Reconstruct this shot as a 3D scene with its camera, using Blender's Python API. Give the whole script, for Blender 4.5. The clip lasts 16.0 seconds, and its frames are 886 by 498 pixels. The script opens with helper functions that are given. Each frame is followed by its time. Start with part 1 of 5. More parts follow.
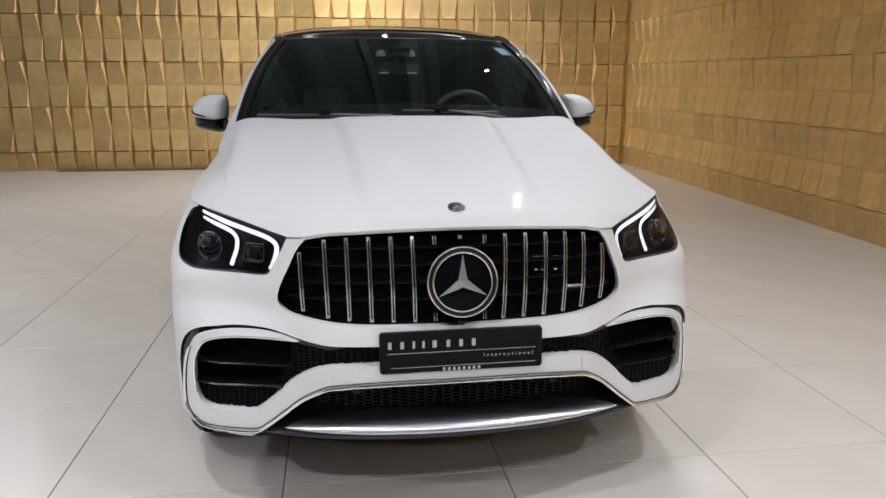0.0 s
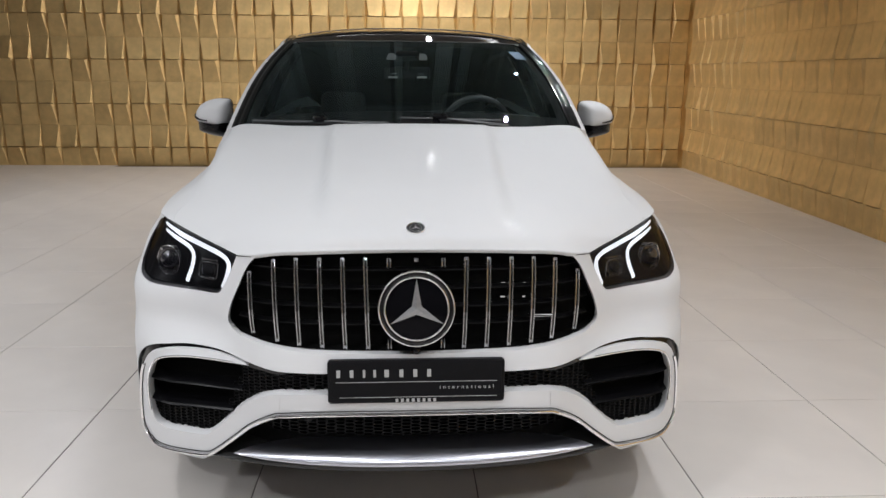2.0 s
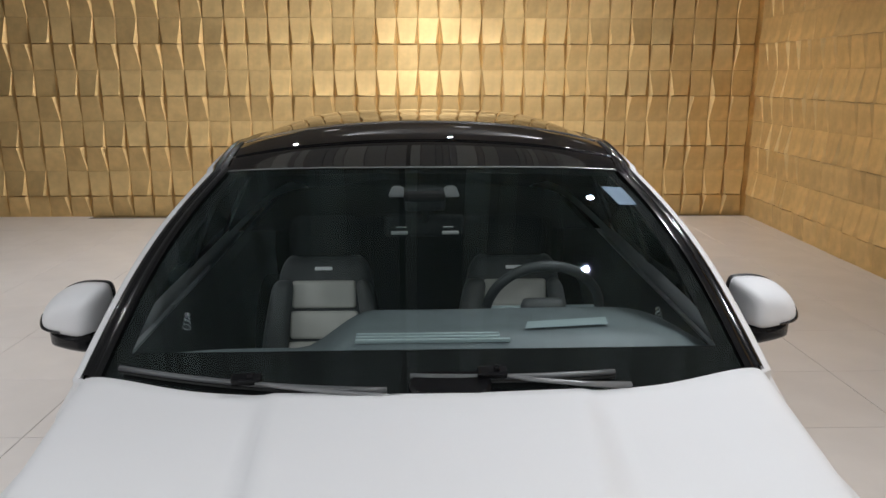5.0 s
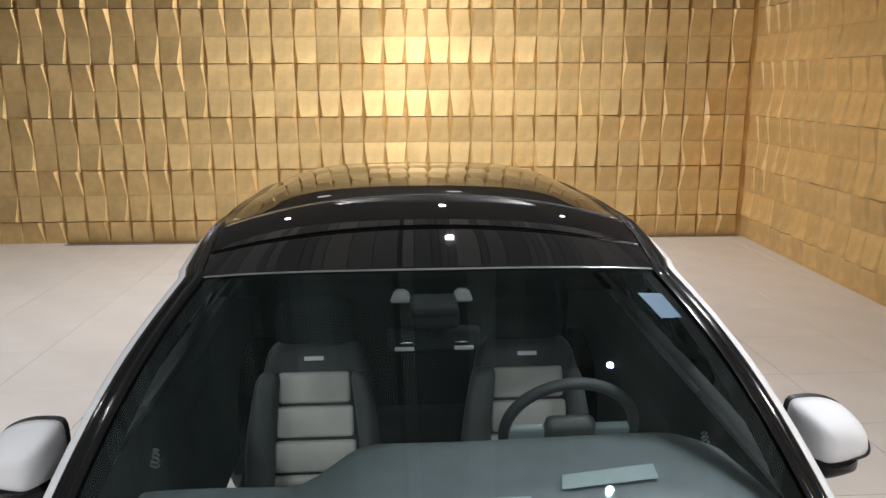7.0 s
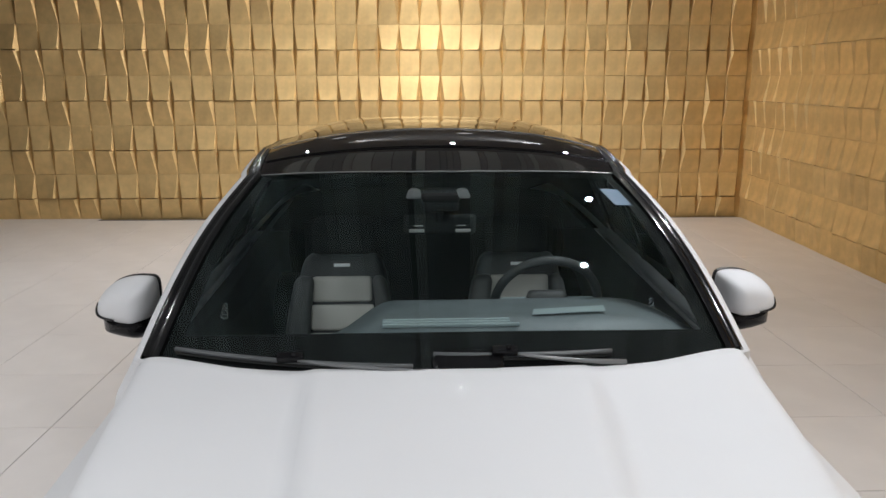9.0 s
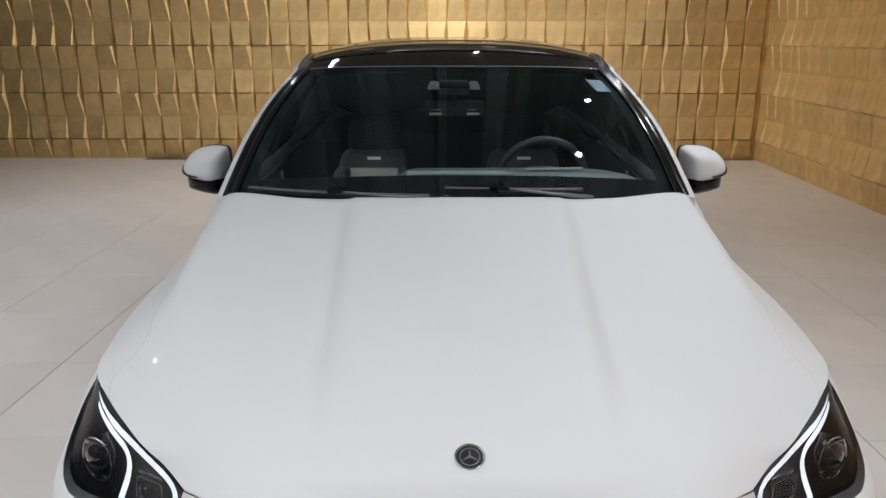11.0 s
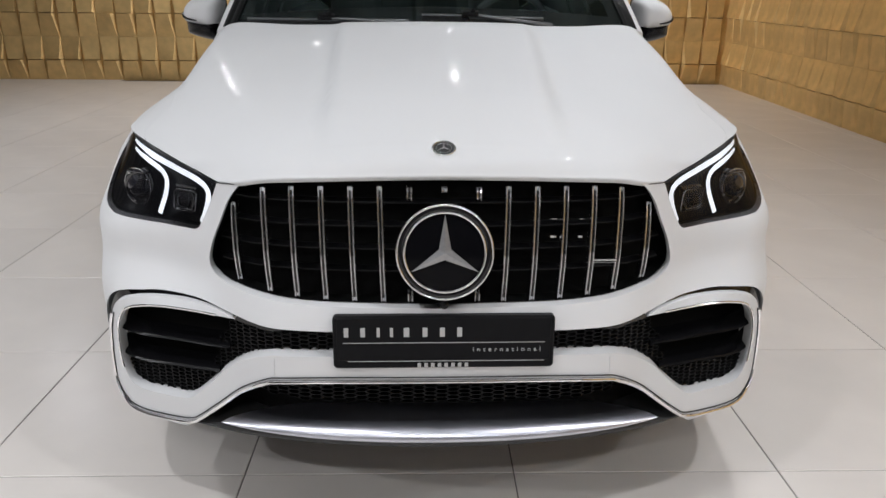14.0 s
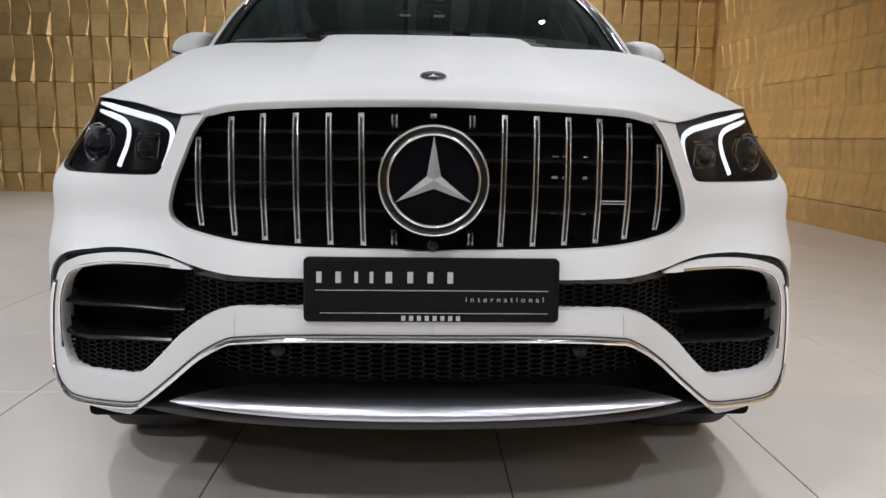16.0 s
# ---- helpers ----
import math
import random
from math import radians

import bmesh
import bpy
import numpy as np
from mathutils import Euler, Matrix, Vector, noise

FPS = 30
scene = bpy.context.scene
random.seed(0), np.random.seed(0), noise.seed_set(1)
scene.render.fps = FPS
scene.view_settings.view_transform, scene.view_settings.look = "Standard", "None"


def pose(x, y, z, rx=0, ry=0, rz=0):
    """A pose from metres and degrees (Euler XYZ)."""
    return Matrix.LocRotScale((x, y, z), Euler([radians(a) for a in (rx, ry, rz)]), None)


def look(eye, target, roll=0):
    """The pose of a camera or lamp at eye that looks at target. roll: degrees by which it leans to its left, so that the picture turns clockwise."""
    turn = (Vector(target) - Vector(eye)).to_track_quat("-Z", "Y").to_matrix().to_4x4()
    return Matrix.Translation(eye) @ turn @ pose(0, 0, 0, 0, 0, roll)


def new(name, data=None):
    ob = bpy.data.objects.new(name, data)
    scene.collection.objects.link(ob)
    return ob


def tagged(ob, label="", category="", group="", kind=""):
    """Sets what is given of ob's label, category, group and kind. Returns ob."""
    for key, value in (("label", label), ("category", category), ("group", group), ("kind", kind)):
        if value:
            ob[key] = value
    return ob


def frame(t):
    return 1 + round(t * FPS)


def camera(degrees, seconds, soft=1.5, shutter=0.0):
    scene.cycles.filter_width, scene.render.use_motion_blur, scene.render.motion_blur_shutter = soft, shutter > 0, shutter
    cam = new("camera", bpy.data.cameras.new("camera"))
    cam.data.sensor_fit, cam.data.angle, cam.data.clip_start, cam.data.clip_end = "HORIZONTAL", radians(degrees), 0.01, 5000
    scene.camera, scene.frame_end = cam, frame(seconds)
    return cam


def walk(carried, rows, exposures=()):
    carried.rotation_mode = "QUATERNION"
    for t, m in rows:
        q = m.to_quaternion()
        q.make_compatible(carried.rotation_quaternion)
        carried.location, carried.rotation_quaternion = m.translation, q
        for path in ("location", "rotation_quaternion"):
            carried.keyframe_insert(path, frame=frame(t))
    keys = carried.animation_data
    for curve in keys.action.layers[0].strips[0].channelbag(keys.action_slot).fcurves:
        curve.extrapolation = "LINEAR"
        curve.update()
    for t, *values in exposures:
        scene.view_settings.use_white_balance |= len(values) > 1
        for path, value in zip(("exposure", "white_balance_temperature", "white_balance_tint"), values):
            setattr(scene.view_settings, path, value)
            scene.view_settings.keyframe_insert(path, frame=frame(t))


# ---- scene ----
cam = camera(62.49, 16.0)
PATH = [
    (0, (-0.385, -2.110, 1.447), (-0.083, -0.187, 0.988), 0.17),
    (0.5, (-0.303, -2.117, 1.456), (-0.063, -0.185, 0.998), 0.27),
    (1, (-0.200, -2.085, 1.470), (0.004, -0.150, 1.008), 0.37),
    (1.5, (-0.099, -2.056, 1.463), (0.060, -0.118, 0.996), 0.49),
    (2, (-0.048, -1.982, 1.489), (0.072, -0.041, 1.021), 0.50),
    (2.5, (-0.012, -1.739, 1.556), (0.089, 0.203, 1.088), 0.39),
    (3, (0.033, -1.434, 1.624), (0.134, 0.508, 1.155), 0.29),
    (3.5, (0.059, -1.085, 1.669), (0.162, 0.856, 1.198), 0.31),
    (4, (0.042, -0.780, 1.721), (0.132, 1.162, 1.252), 0.24),
    (4.5, (-0.004, -0.469, 1.815), (0.076, 1.474, 1.349), 0.20),
    (5, (-0.024, -0.193, 1.919), (0.048, 1.752, 1.459), 0.01),
    (5.2, (-0.024, -0.098, 1.961), (0.045, 1.849, 1.510), -0.16),
    (5.7, (-0.041, 0.088, 2.046), (0.031, 2.036, 1.600), -0.20),
    (6.25, (-0.061, 0.188, 2.110), (0.029, 2.134, 1.662), -0.22),
    (6.8, (-0.076, 0.188, 2.137), (0.034, 2.133, 1.686), -0.22),
    (7.3, (-0.081, 0.119, 2.124), (0.036, 2.064, 1.670), -0.21),
    (7.5, (-0.072, 0.071, 2.107), (0.045, 2.015, 1.654), -0.20),
    (8, (-0.076, -0.082, 2.058), (0.034, 1.863, 1.605), -0.18),
    (8.5, (-0.086, -0.252, 2.012), (0.011, 1.693, 1.558), -0.10),
    (8.7, (-0.085, -0.316, 1.986), (0.006, 1.630, 1.534), -0.06),
    (9.2, (-0.082, -0.487, 1.931), (-0.014, 1.458, 1.476), 0.00),
    (9.75, (-0.069, -0.672, 1.873), (-0.035, 1.273, 1.406), 0.03),
    (10.3, (-0.055, -0.847, 1.819), (-0.049, 1.092, 1.326), 0.04),
    (10.8, (-0.047, -0.988, 1.779), (-0.047, 0.939, 1.245), 0.03),
    (11, (-0.048, -1.051, 1.761), (-0.046, 0.871, 1.206), -0.01),
    (11.5, (-0.045, -1.176, 1.728), (-0.035, 0.731, 1.125), 0.02),
    (12, (-0.027, -1.285, 1.682), (-0.006, 0.607, 1.034), 0.11),
    (12.5, (-0.033, -1.369, 1.613), (-0.002, 0.513, 0.936), 0.23),
    (13, (-0.060, -1.448, 1.548), (-0.017, 0.426, 0.850), 0.33),
    (13.5, (-0.074, -1.506, 1.479), (-0.019, 0.365, 0.776), 0.44),
    (14, (-0.060, -1.537, 1.397), (0.010, 0.343, 0.720), 0.53),
    (14.5, (-0.055, -1.527, 1.303), (0.032, 0.378, 0.700), 0.66),
    (15, (-0.069, -1.475, 1.157), (0.031, 0.461, 0.664), 0.78),
    (15.5, (-0.063, -1.447, 1.026), (0.038, 0.512, 0.637), 0.84),
    (16, (-0.045, -1.454, 0.934), (0.046, 0.521, 0.630), 0.90),
]
walk(cam, [(t, look(eye, target, roll)) for t, eye, target, roll in PATH],
     exposures=[(0, -0.2), (2.5, -0.24), (3.5, -0.3), (4.0, -0.22), (5.0, -0.08), (7.5, 0.24), (8.5, 0.08), (11.0, -0.3), (11.5, -0.34), (12.5, -0.24), (13.0, -0.22), (14.5, -0.24), (15.0, -0.2), (16.0, -0.16)])

# ---------------------------------------------------------------- light
world = bpy.data.worlds.new("world")
scene.world = world
world.use_nodes = True
world.node_tree.nodes["Background"].inputs[0].default_value = (0.02, 0.02, 0.022, 1)
world.node_tree.nodes["Background"].inputs[1].default_value = 0.3
scene.view_settings.exposure = 0.0


def downlight(x, y, power, size=0.055, color=(0.955, 0.965, 1.0), spread=150):
    data = bpy.data.lights.new("downlight", "AREA")
    data.shape, data.size, data.energy, data.color = "DISK", size, power, color
    data.spread = radians(spread)
    ob = new("downlight", data)
    ob.matrix_world = pose(x, y, CEILING - 0.03)
    return ob


CEILING = 3.5
# some sit where glass mirrors them; the rest are added, unseen, for brightness
LAMPS = [(1.28, 1.32), (1.22, 2.3), (1.2, 3.2), (0.28, 4.8), (-1.3, 6.6), (0.33, 6.7), (1.6, 6.5), (-2.1, 4.7), (-3.9, 3.1),
         (-4.2, 6.4), (3.4, 4.6), (3.4, 1.2), (-5.6, 4.6), (-5.4, 0.6), (-3.2, 0.4), (-1.2, -1.2), (1.3, -1.2), (3.2, -2.2), (-3.6, -2.4), (0.0, -3.4), (-2.2, -5.2), (2.0, -5.2)]
for lx, ly in LAMPS:
    downlight(lx, ly, 14 if 6 < ly < 7 and lx > -2 else (52 if lx < -1 else 42) if ly < -3 else (74 if lx < 0 else 46) if ly < 0 and abs(lx) > 2 else 34 if lx < -3 and ly < 1 else 15 if 1.2 < lx < 1.3 else 31 if ly < 0 else 6 if lx > 3 else 19 if lx < -3 else 10)
# washers along the gold wall; the two western ones are added, unseen
for lx, power in ((-5.0, 5), (-2.9, 4), (-1.13, 1.5), (0.59, 1.5), (2.3, 4)):
    downlight(lx, 8.6, power, 0.22)
# added unseen spots over the car, crosswise to the gold walls, to brighten their blocks
for lx, ly, power, tx, ty in ((-0.9, 7.3, 52, 3.2, 9.9), (1.5, 7.3, 66, -4.0, 9.9), (-2.6, 6.2, 5, 0.6, 9.9), (2.6, 6.2, 5, 0.0, 9.9)):
    spot = downlight(lx, ly, power, 0.12, spread=95)
    spot.matrix_world = look((lx, ly, CEILING - 0.06), (tx, ty, 1.3))

# ---------------------------------------------------------------- materials


def mat(name, color, rough=0.5, metal=0.0, coat=0.0, vary=0.06, scale=8.0, bump=0.0, bump_scale=60.0, spec=0.5, stretch=None, each=0.0, island=0.0):
    m = bpy.data.materials.new(name)
    m.use_nodes = True
    nt = m.node_tree
    b = nt.nodes["Principled BSDF"]
    b.inputs["Roughness"].default_value = rough
    b.inputs["Metallic"].default_value = metal
    b.inputs["Coat Weight"].default_value = coat
    b.inputs["Coat Roughness"].default_value = 0.03
    b.inputs["Specular IOR Level"].default_value = spec
    tc = nt.nodes.new("ShaderNodeTexCoord")
    if vary:
        n1 = nt.nodes.new("ShaderNodeTexNoise")
        n1.inputs["Scale"].default_value = scale
        n1.inputs["Detail"].default_value = 6
        nt.links.new(tc.outputs["Object"], n1.inputs["Vector"])
        ramp = nt.nodes.new("ShaderNodeMapRange")
        ramp.inputs["From Min"].default_value, ramp.inputs["From Max"].default_value = 0.3, 0.7
        ramp.inputs["To Min"].default_value, ramp.inputs["To Max"].default_value = 1 - vary, 1 + vary
        nt.links.new(n1.outputs["Fac"], ramp.inputs["Value"])
        mul = nt.nodes.new("ShaderNodeVectorMath")
        mul.operation = "SCALE"
        mul.inputs[0].default_value = color
        if each or island:
            info = nt.nodes.new("ShaderNodeObjectInfo" if each else "ShaderNodeNewGeometry")
            er = nt.nodes.new("ShaderNodeMapRange")
            er.inputs["To Min"].default_value, er.inputs["To Max"].default_value = 1 - each - island, 1 + each + island
            nt.links.new(info.outputs["Random" if each else "Random Per Island"], er.inputs["Value"])
            em = nt.nodes.new("ShaderNodeMath")
            em.operation = "MULTIPLY"
            nt.links.new(ramp.outputs["Result"], em.inputs[0])
            nt.links.new(er.outputs["Result"], em.inputs[1])
            nt.links.new(em.outputs[0], mul.inputs["Scale"])
        else:
            nt.links.new(ramp.outputs["Result"], mul.inputs["Scale"])
        nt.links.new(mul.outputs["Vector"], b.inputs["Base Color"])
    else:
        b.inputs["Base Color"].default_value = (*color, 1)
    if bump:
        n2 = nt.nodes.new("ShaderNodeTexNoise")
        n2.inputs["Scale"].default_value = bump_scale
        n2.inputs["Detail"].default_value = 4
        if stretch:
            mp = nt.nodes.new("ShaderNodeMapping")
            mp.inputs["Scale"].default_value = stretch
            nt.links.new(tc.outputs["Object"], mp.inputs["Vector"])
            nt.links.new(mp.outputs["Vector"], n2.inputs["Vector"])
        else:
            nt.links.new(tc.outputs["Object"], n2.inputs["Vector"])
        bp = nt.nodes.new("ShaderNodeBump")
        bp.inputs["Strength"].default_value = bump
        bp.inputs["Distance"].default_value = 0.004
        nt.links.new(n2.outputs["Fac"], bp.inputs["Height"])
        nt.links.new(bp.outputs["Normal"], b.inputs["Normal"])
    return m


GOLD = mat("gold_panel", (0.640, 0.446, 0.196), 0.56, 0.56, vary=0.10, scale=9.0, bump=0.35, bump_scale=10, stretch=(9.0, 9.0, 0.8), each=0.08)
TILE = mat("porcelain_tile", (0.69, 0.65, 0.617), 0.28, vary=0.05, scale=2.5, bump=0.02, bump_scale=90, each=0.018)
GROUT = mat("grout", (0.16, 0.15, 0.14), 0.9)
PLASTER = mat("plaster", (0.24, 0.235, 0.23), 0.9, bump=0.1)
CEIL = mat("ceiling_paint", (0.09, 0.09, 0.09), 0.9)
RAFT = mat("streak_boards", (0.32, 0.35, 0.355), 0.9, vary=0.05, scale=1.5, island=0.42)
WHITE = mat("white_paint", (0.655, 0.66, 0.672), 0.60, spec=0.25, coat=0.055, vary=0.012, scale=3)
WHITE.node_tree.nodes["Principled BSDF"].inputs["Coat Roughness"].default_value = 0.05
BLACK = mat("gloss_black", (0.006, 0.006, 0.007), 0.02, coat=0.0, vary=0.0)
PILLAR_BLACK = mat("pillar_black", (0.006, 0.006, 0.007), 0.13, spec=0.4, vary=0.0)
DARK = mat("deep_black", (0.004, 0.004, 0.004), 0.8, vary=0.2, spec=0.08)
PANEL_GAP = mat("panel_gap", (0.62, 0.62, 0.63), 0.8, vary=0.1)
SEAM = mat("seam_shadow_gap", (0.03, 0.03, 0.03), 0.9, vary=0.1)
PLASTIC = mat("black_plastic", (0.022, 0.022, 0.023), 0.45, vary=0.12, scale=20, bump=0.05, bump_scale=400)
PLASTIC_GLOSS = mat("satin_black_plastic", (0.006, 0.006, 0.007), 0.24, spec=0.22, vary=0.1, scale=20)
PLATE_BLACK = mat("plate_black", (0.008, 0.008, 0.009), 0.34, vary=0.08, scale=30, spec=0.07)
PRINT = mat("plate_print", (0.42, 0.42, 0.42), 0.5, vary=0.03)
CHROME = mat("chrome", (0.88, 0.88, 0.89), 0.13, 1.0, vary=0.03, scale=40)
CHROME_SOFT = mat("soft_chrome", (0.55, 0.55, 0.56), 0.25, 1.0, vary=0.05, scale=60)
BAR_CHROME = mat("bar_chrome", (0.60, 0.60, 0.61), 0.24, 1.0, vary=0.08, scale=90)
SATIN = mat("satin_aluminium", (0.62, 0.63, 0.70), 0.30, 1.0, vary=0.04, scale=30)
SMOKE = mat("smoked_plastic", (0.018, 0.018, 0.02), 0.2, vary=0.05)
EMBLEM_BLACK = mat("emblem_black", (0.003, 0.003, 0.004), 0.05, spec=0.08, vary=0.0)
STAR = mat("star_satin", (0.33, 0.33, 0.34), 0.40, 0.9, vary=0.10, scale=90)
BADGE_DARK = mat("badge_enamel", (0.012, 0.013, 0.016), 0.4, vary=0.05)
LAMP_DARK = mat("lamp_housing", (0.009, 0.009, 0.0105), 0.36, spec=0.22, vary=0.15, scale=30)
PROJ = mat("projector_glass", (0.015, 0.015, 0.02), 0.08, coat=1.0, vary=0.0)
ROOF_DARK = mat("roof_panel", (0.008, 0.008, 0.009), 0.035, spec=0.28, vary=0.05)
RUBBER = mat("rubber", (0.02, 0.02, 0.02), 0.7, vary=0.15, scale=30)
WIPER_GREY = mat("wiper_paint", (0.075, 0.08, 0.085), 0.4, vary=0.08)
SATIN_GREY = mat("wiper_arm_paint", (0.15, 0.155, 0.16), 0.25, vary=0.05)
RIM = mat("rim_paint", (0.05, 0.05, 0.055), 0.3, 0.5, vary=0.05)
# dash paler, LINER near-black: the cabin's light and shade put into colour
DASH = mat("dashboard_leather", (0.105, 0.125, 0.13), 0.5, vary=0.12, scale=12, bump=0.2, bump_scale=300)
LEATHER_DARK = mat("dark_leather", (0.036, 0.040, 0.041), 0.55, vary=0.15, scale=12, bump=0.2, bump_scale=300)
LEATHER_MID = mat("grey_leather", (0.075, 0.078, 0.078), 0.5, vary=0.1, scale=12, bump=0.2, bump_scale=300)
LEATHER_PALE = mat("pale_leather", (0.57, 0.55, 0.50), 0.5, vary=0.08, scale=10, bump=0.2, bump_scale=300)
LINER = mat("headliner", (0.016, 0.018, 0.018), 0.9, vary=0.05, spec=0.08)
VENT = mat("vent_plastic", (0.27, 0.33, 0.33), 0.4, vary=0.05)
LAMP_PALE = mat("reading_lamp_lens", (0.32, 0.32, 0.31), 0.4, vary=0.04)
PLATE_BRIGHT = mat("polished_plate", (0.95, 0.95, 0.95), 0.35, vary=0.03)
STICKER = mat("sticker_blue", (0.035, 0.10, 0.17), 0.5, vary=0.05)


def clear(name, tint, rough=0.0, sheen=(1, 1, 1), ior=1.5):
    """A thin pane: it lets tinted light through and mirrors more at flat angles."""
    m = bpy.data.materials.new(name)
    m.use_nodes = True
    nt = m.node_tree
    nt.nodes.clear()
    out = nt.nodes.new("ShaderNodeOutputMaterial")
    mix = nt.nodes.new("ShaderNodeMixShader")
    fr = nt.nodes.new("ShaderNodeFresnel")
    fr.inputs["IOR"].default_value = ior
    tr = nt.nodes.new("ShaderNodeBsdfTransparent")
    tr.inputs["Color"].default_value = (*tint, 1)
    gl = nt.nodes.new("ShaderNodeBsdfGlossy")
    gl.inputs["Roughness"].default_value = rough
    gl.inputs["Color"].default_value = (*sheen, 1)
    nt.links.new(fr.outputs[0], mix.inputs[0])
    nt.links.new(tr.outputs[0], mix.inputs[1])
    nt.links.new(gl.outputs[0], mix.inputs[2])
    nt.links.new(mix.outputs[0], out.inputs[0])
    return m


GLASS = clear("windscreen_glass", (0.88, 0.96, 0.96), sheen=(0.72, 0.95, 1.0), ior=1.58)
MESH_DARK = mat("mesh_plastic", (0.005, 0.005, 0.0055), 0.40, spec=0.16, vary=0.1, scale=20)
SIDE_GLASS = clear("privacy_glass", (0.015, 0.017, 0.017))
DOOR_GLASS = clear("door_glass", (0.022, 0.022, 0.019), sheen=(0.25, 0.25, 0.25), ior=1.35)
LENS = clear("lamp_lens", (0.74, 0.74, 0.76), sheen=(0.45, 0.45, 0.47), ior=1.38)


def lit(name, color, strength):
    m = bpy.data.materials.new(name)
    m.use_nodes = True
    b = m.node_tree.nodes["Principled BSDF"]
    b.inputs["Base Color"].default_value = (*color, 1)
    b.inputs["Emission Color"].default_value = (*color, 1)
    b.inputs["Emission Strength"].default_value = strength
    return m


def lit_grain(m):
    nt = m.node_tree
    n = nt.nodes.new("ShaderNodeTexNoise")
    n.inputs["Scale"].default_value = 120
    tc = nt.nodes.new("ShaderNodeTexCoord")
    nt.links.new(tc.outputs["Object"], n.inputs["Vector"])
    mr = nt.nodes.new("ShaderNodeMapRange")
    mr.inputs["From Min"].default_value, mr.inputs["From Max"].default_value = 0.35, 0.65
    mr.inputs["To Min"].default_value, mr.inputs["To Max"].default_value = 1.1, 1.9
    nt.links.new(n.outputs["Fac"], mr.inputs["Value"])
    nt.links.new(mr.outputs["Result"], nt.nodes["Principled BSDF"].inputs["Emission Strength"])
    return m


LIT = lit("running_light", (0.90, 0.95, 1.0), 0.95)
lit_grain(LIT)


def part(name, bm, material, parent=None, label="", smooth=False):
    me = bpy.data.meshes.new(name)
    bm.to_mesh(me)
    bm.free()
    me.materials.append(material)
    if smooth:
        for p in me.polygons:
            p.use_smooth = True
    ob = new(name, me)
    if parent is not None:
        ob.parent = parent
    if label:
        ob["label"] = label
    return ob


def box(bm, x0, y0, z0, x1, y1, z1):
    v = [bm.verts.new((x, y, z)) for z in (z0, z1) for x, y in ((x0, y0), (x1, y0), (x1, y1), (x0, y1))]
    for f in ((3, 2, 1, 0), (4, 5, 6, 7), (0, 1, 5, 4), (1, 2, 6, 5), (2, 3, 7, 6), (3, 0, 4, 7)):
        bm.faces.new([v[i] for i in f])


# ---------------------------------------------------------------- room
ROOM = pose(4.60, 9.88, 0, 0, 0, -0.9)      # the corner of the two gold walls; x and y run along them
WEST, SOUTH = -14.0, -16.5


def slab(name, x0, y0, z0, x1, y1, z1, material, label, category):
    bm = bmesh.new()
    box(bm, x0, y0, z0, x1, y1, z1)
    ob = part(name, bm, material)
    ob.matrix_world = ROOM
    return tagged(ob, label, category, kind="structure")


floor = slab("floor", WEST, SOUTH, -0.2, 0, 0, -0.003, GROUT, "pale polished porcelain tile floor with thin dark joints", "floor")
wall_back = slab("wall_north", WEST, 0.066, -0.2, 0.3, 0.3, CEILING, GOLD, "gold wall clad in tilted relief blocks", "wall")
wall_right = slab("wall_east", 0.066, SOUTH, -0.2, 0.3, 0.066, CEILING, GOLD, "gold wall clad in tilted relief blocks", "wall")
wall_right.matrix_world = ROOM @ pose(0, 0, 0, 0, 0, -1.3)
slab("wall_west", WEST - 0.3, SOUTH, -0.2, WEST, 0.3, CEILING, PLASTER, "plain plastered wall", "wall")
slab("wall_south", WEST - 0.3, SOUTH - 0.3, -0.2, 0.3, SOUTH, CEILING, PLASTER, "plain plastered wall", "wall")
slab("ceiling", WEST - 0.3, SOUTH - 0.3, CEILING, 0.3, 0.3, CEILING + 0.2, CEIL, "plain dim painted ceiling", "ceiling")
# unseen narrow boards along the car, added for haze and streaks mirrored in glass
bm = bmesh.new()
rng = random.Random(11)
for start, way, end in ((-4.640, -1, -9.0), (-4.600, 1, -1.2)):
    bx = start
    while (end - bx) * way > 0:
        wide = rng.choice((0.06, 0.09, 0.13, 0.18))
        a, b = sorted((bx, bx + way * (wide - 0.008)))
        box(bm, a, -15.0, CEILING - 0.016, b, -4.2, CEILING - 0.004)
        bx += way * wide
raft = part("streak_boards", bm, RAFT)
raft.matrix_world = ROOM
tagged(raft, "unseen pale ceiling boards, added for streaks mirrored in the glass", "ceiling", kind="structure")

# ---------------------------------------------------------------- car: helpers
from mathutils import geometry


def curve(points, steps=8, closed=False):
    """Points of a smooth curve through the given points."""
    p = [np.array(q, float) for q in points]
    n = len(p)
    out = []
    for i in range(n if closed else n - 1):
        a, b = p[i], p[(i + 1) % n]
        z = p[i - 1] if (closed or i) else 2 * a - b
        c = p[(i + 2) % n] if (closed or i + 2 < n) else 2 * b - a
        for k in range(steps):
            t = k / steps
            out.append(0.5 * (2 * a + (b - z) * t + (2 * z - 5 * a + 4 * b - c) * t * t + (3 * a - z - 3 * b + c) * t ** 3))
    if not closed:
        out.append(p[-1])
    return out


def inside(q, poly):
    x, y = q
    hit, j = False, len(poly) - 1
    for i in range(len(poly)):
        xi, yi, xj, yj = poly[i][0], poly[i][1], poly[j][0], poly[j][1]
        if (yi > y) != (yj > y) and x < (xj - xi) * (y - yi) / (yj - yi) + xi:
            hit = not hit
        j = i
    return hit


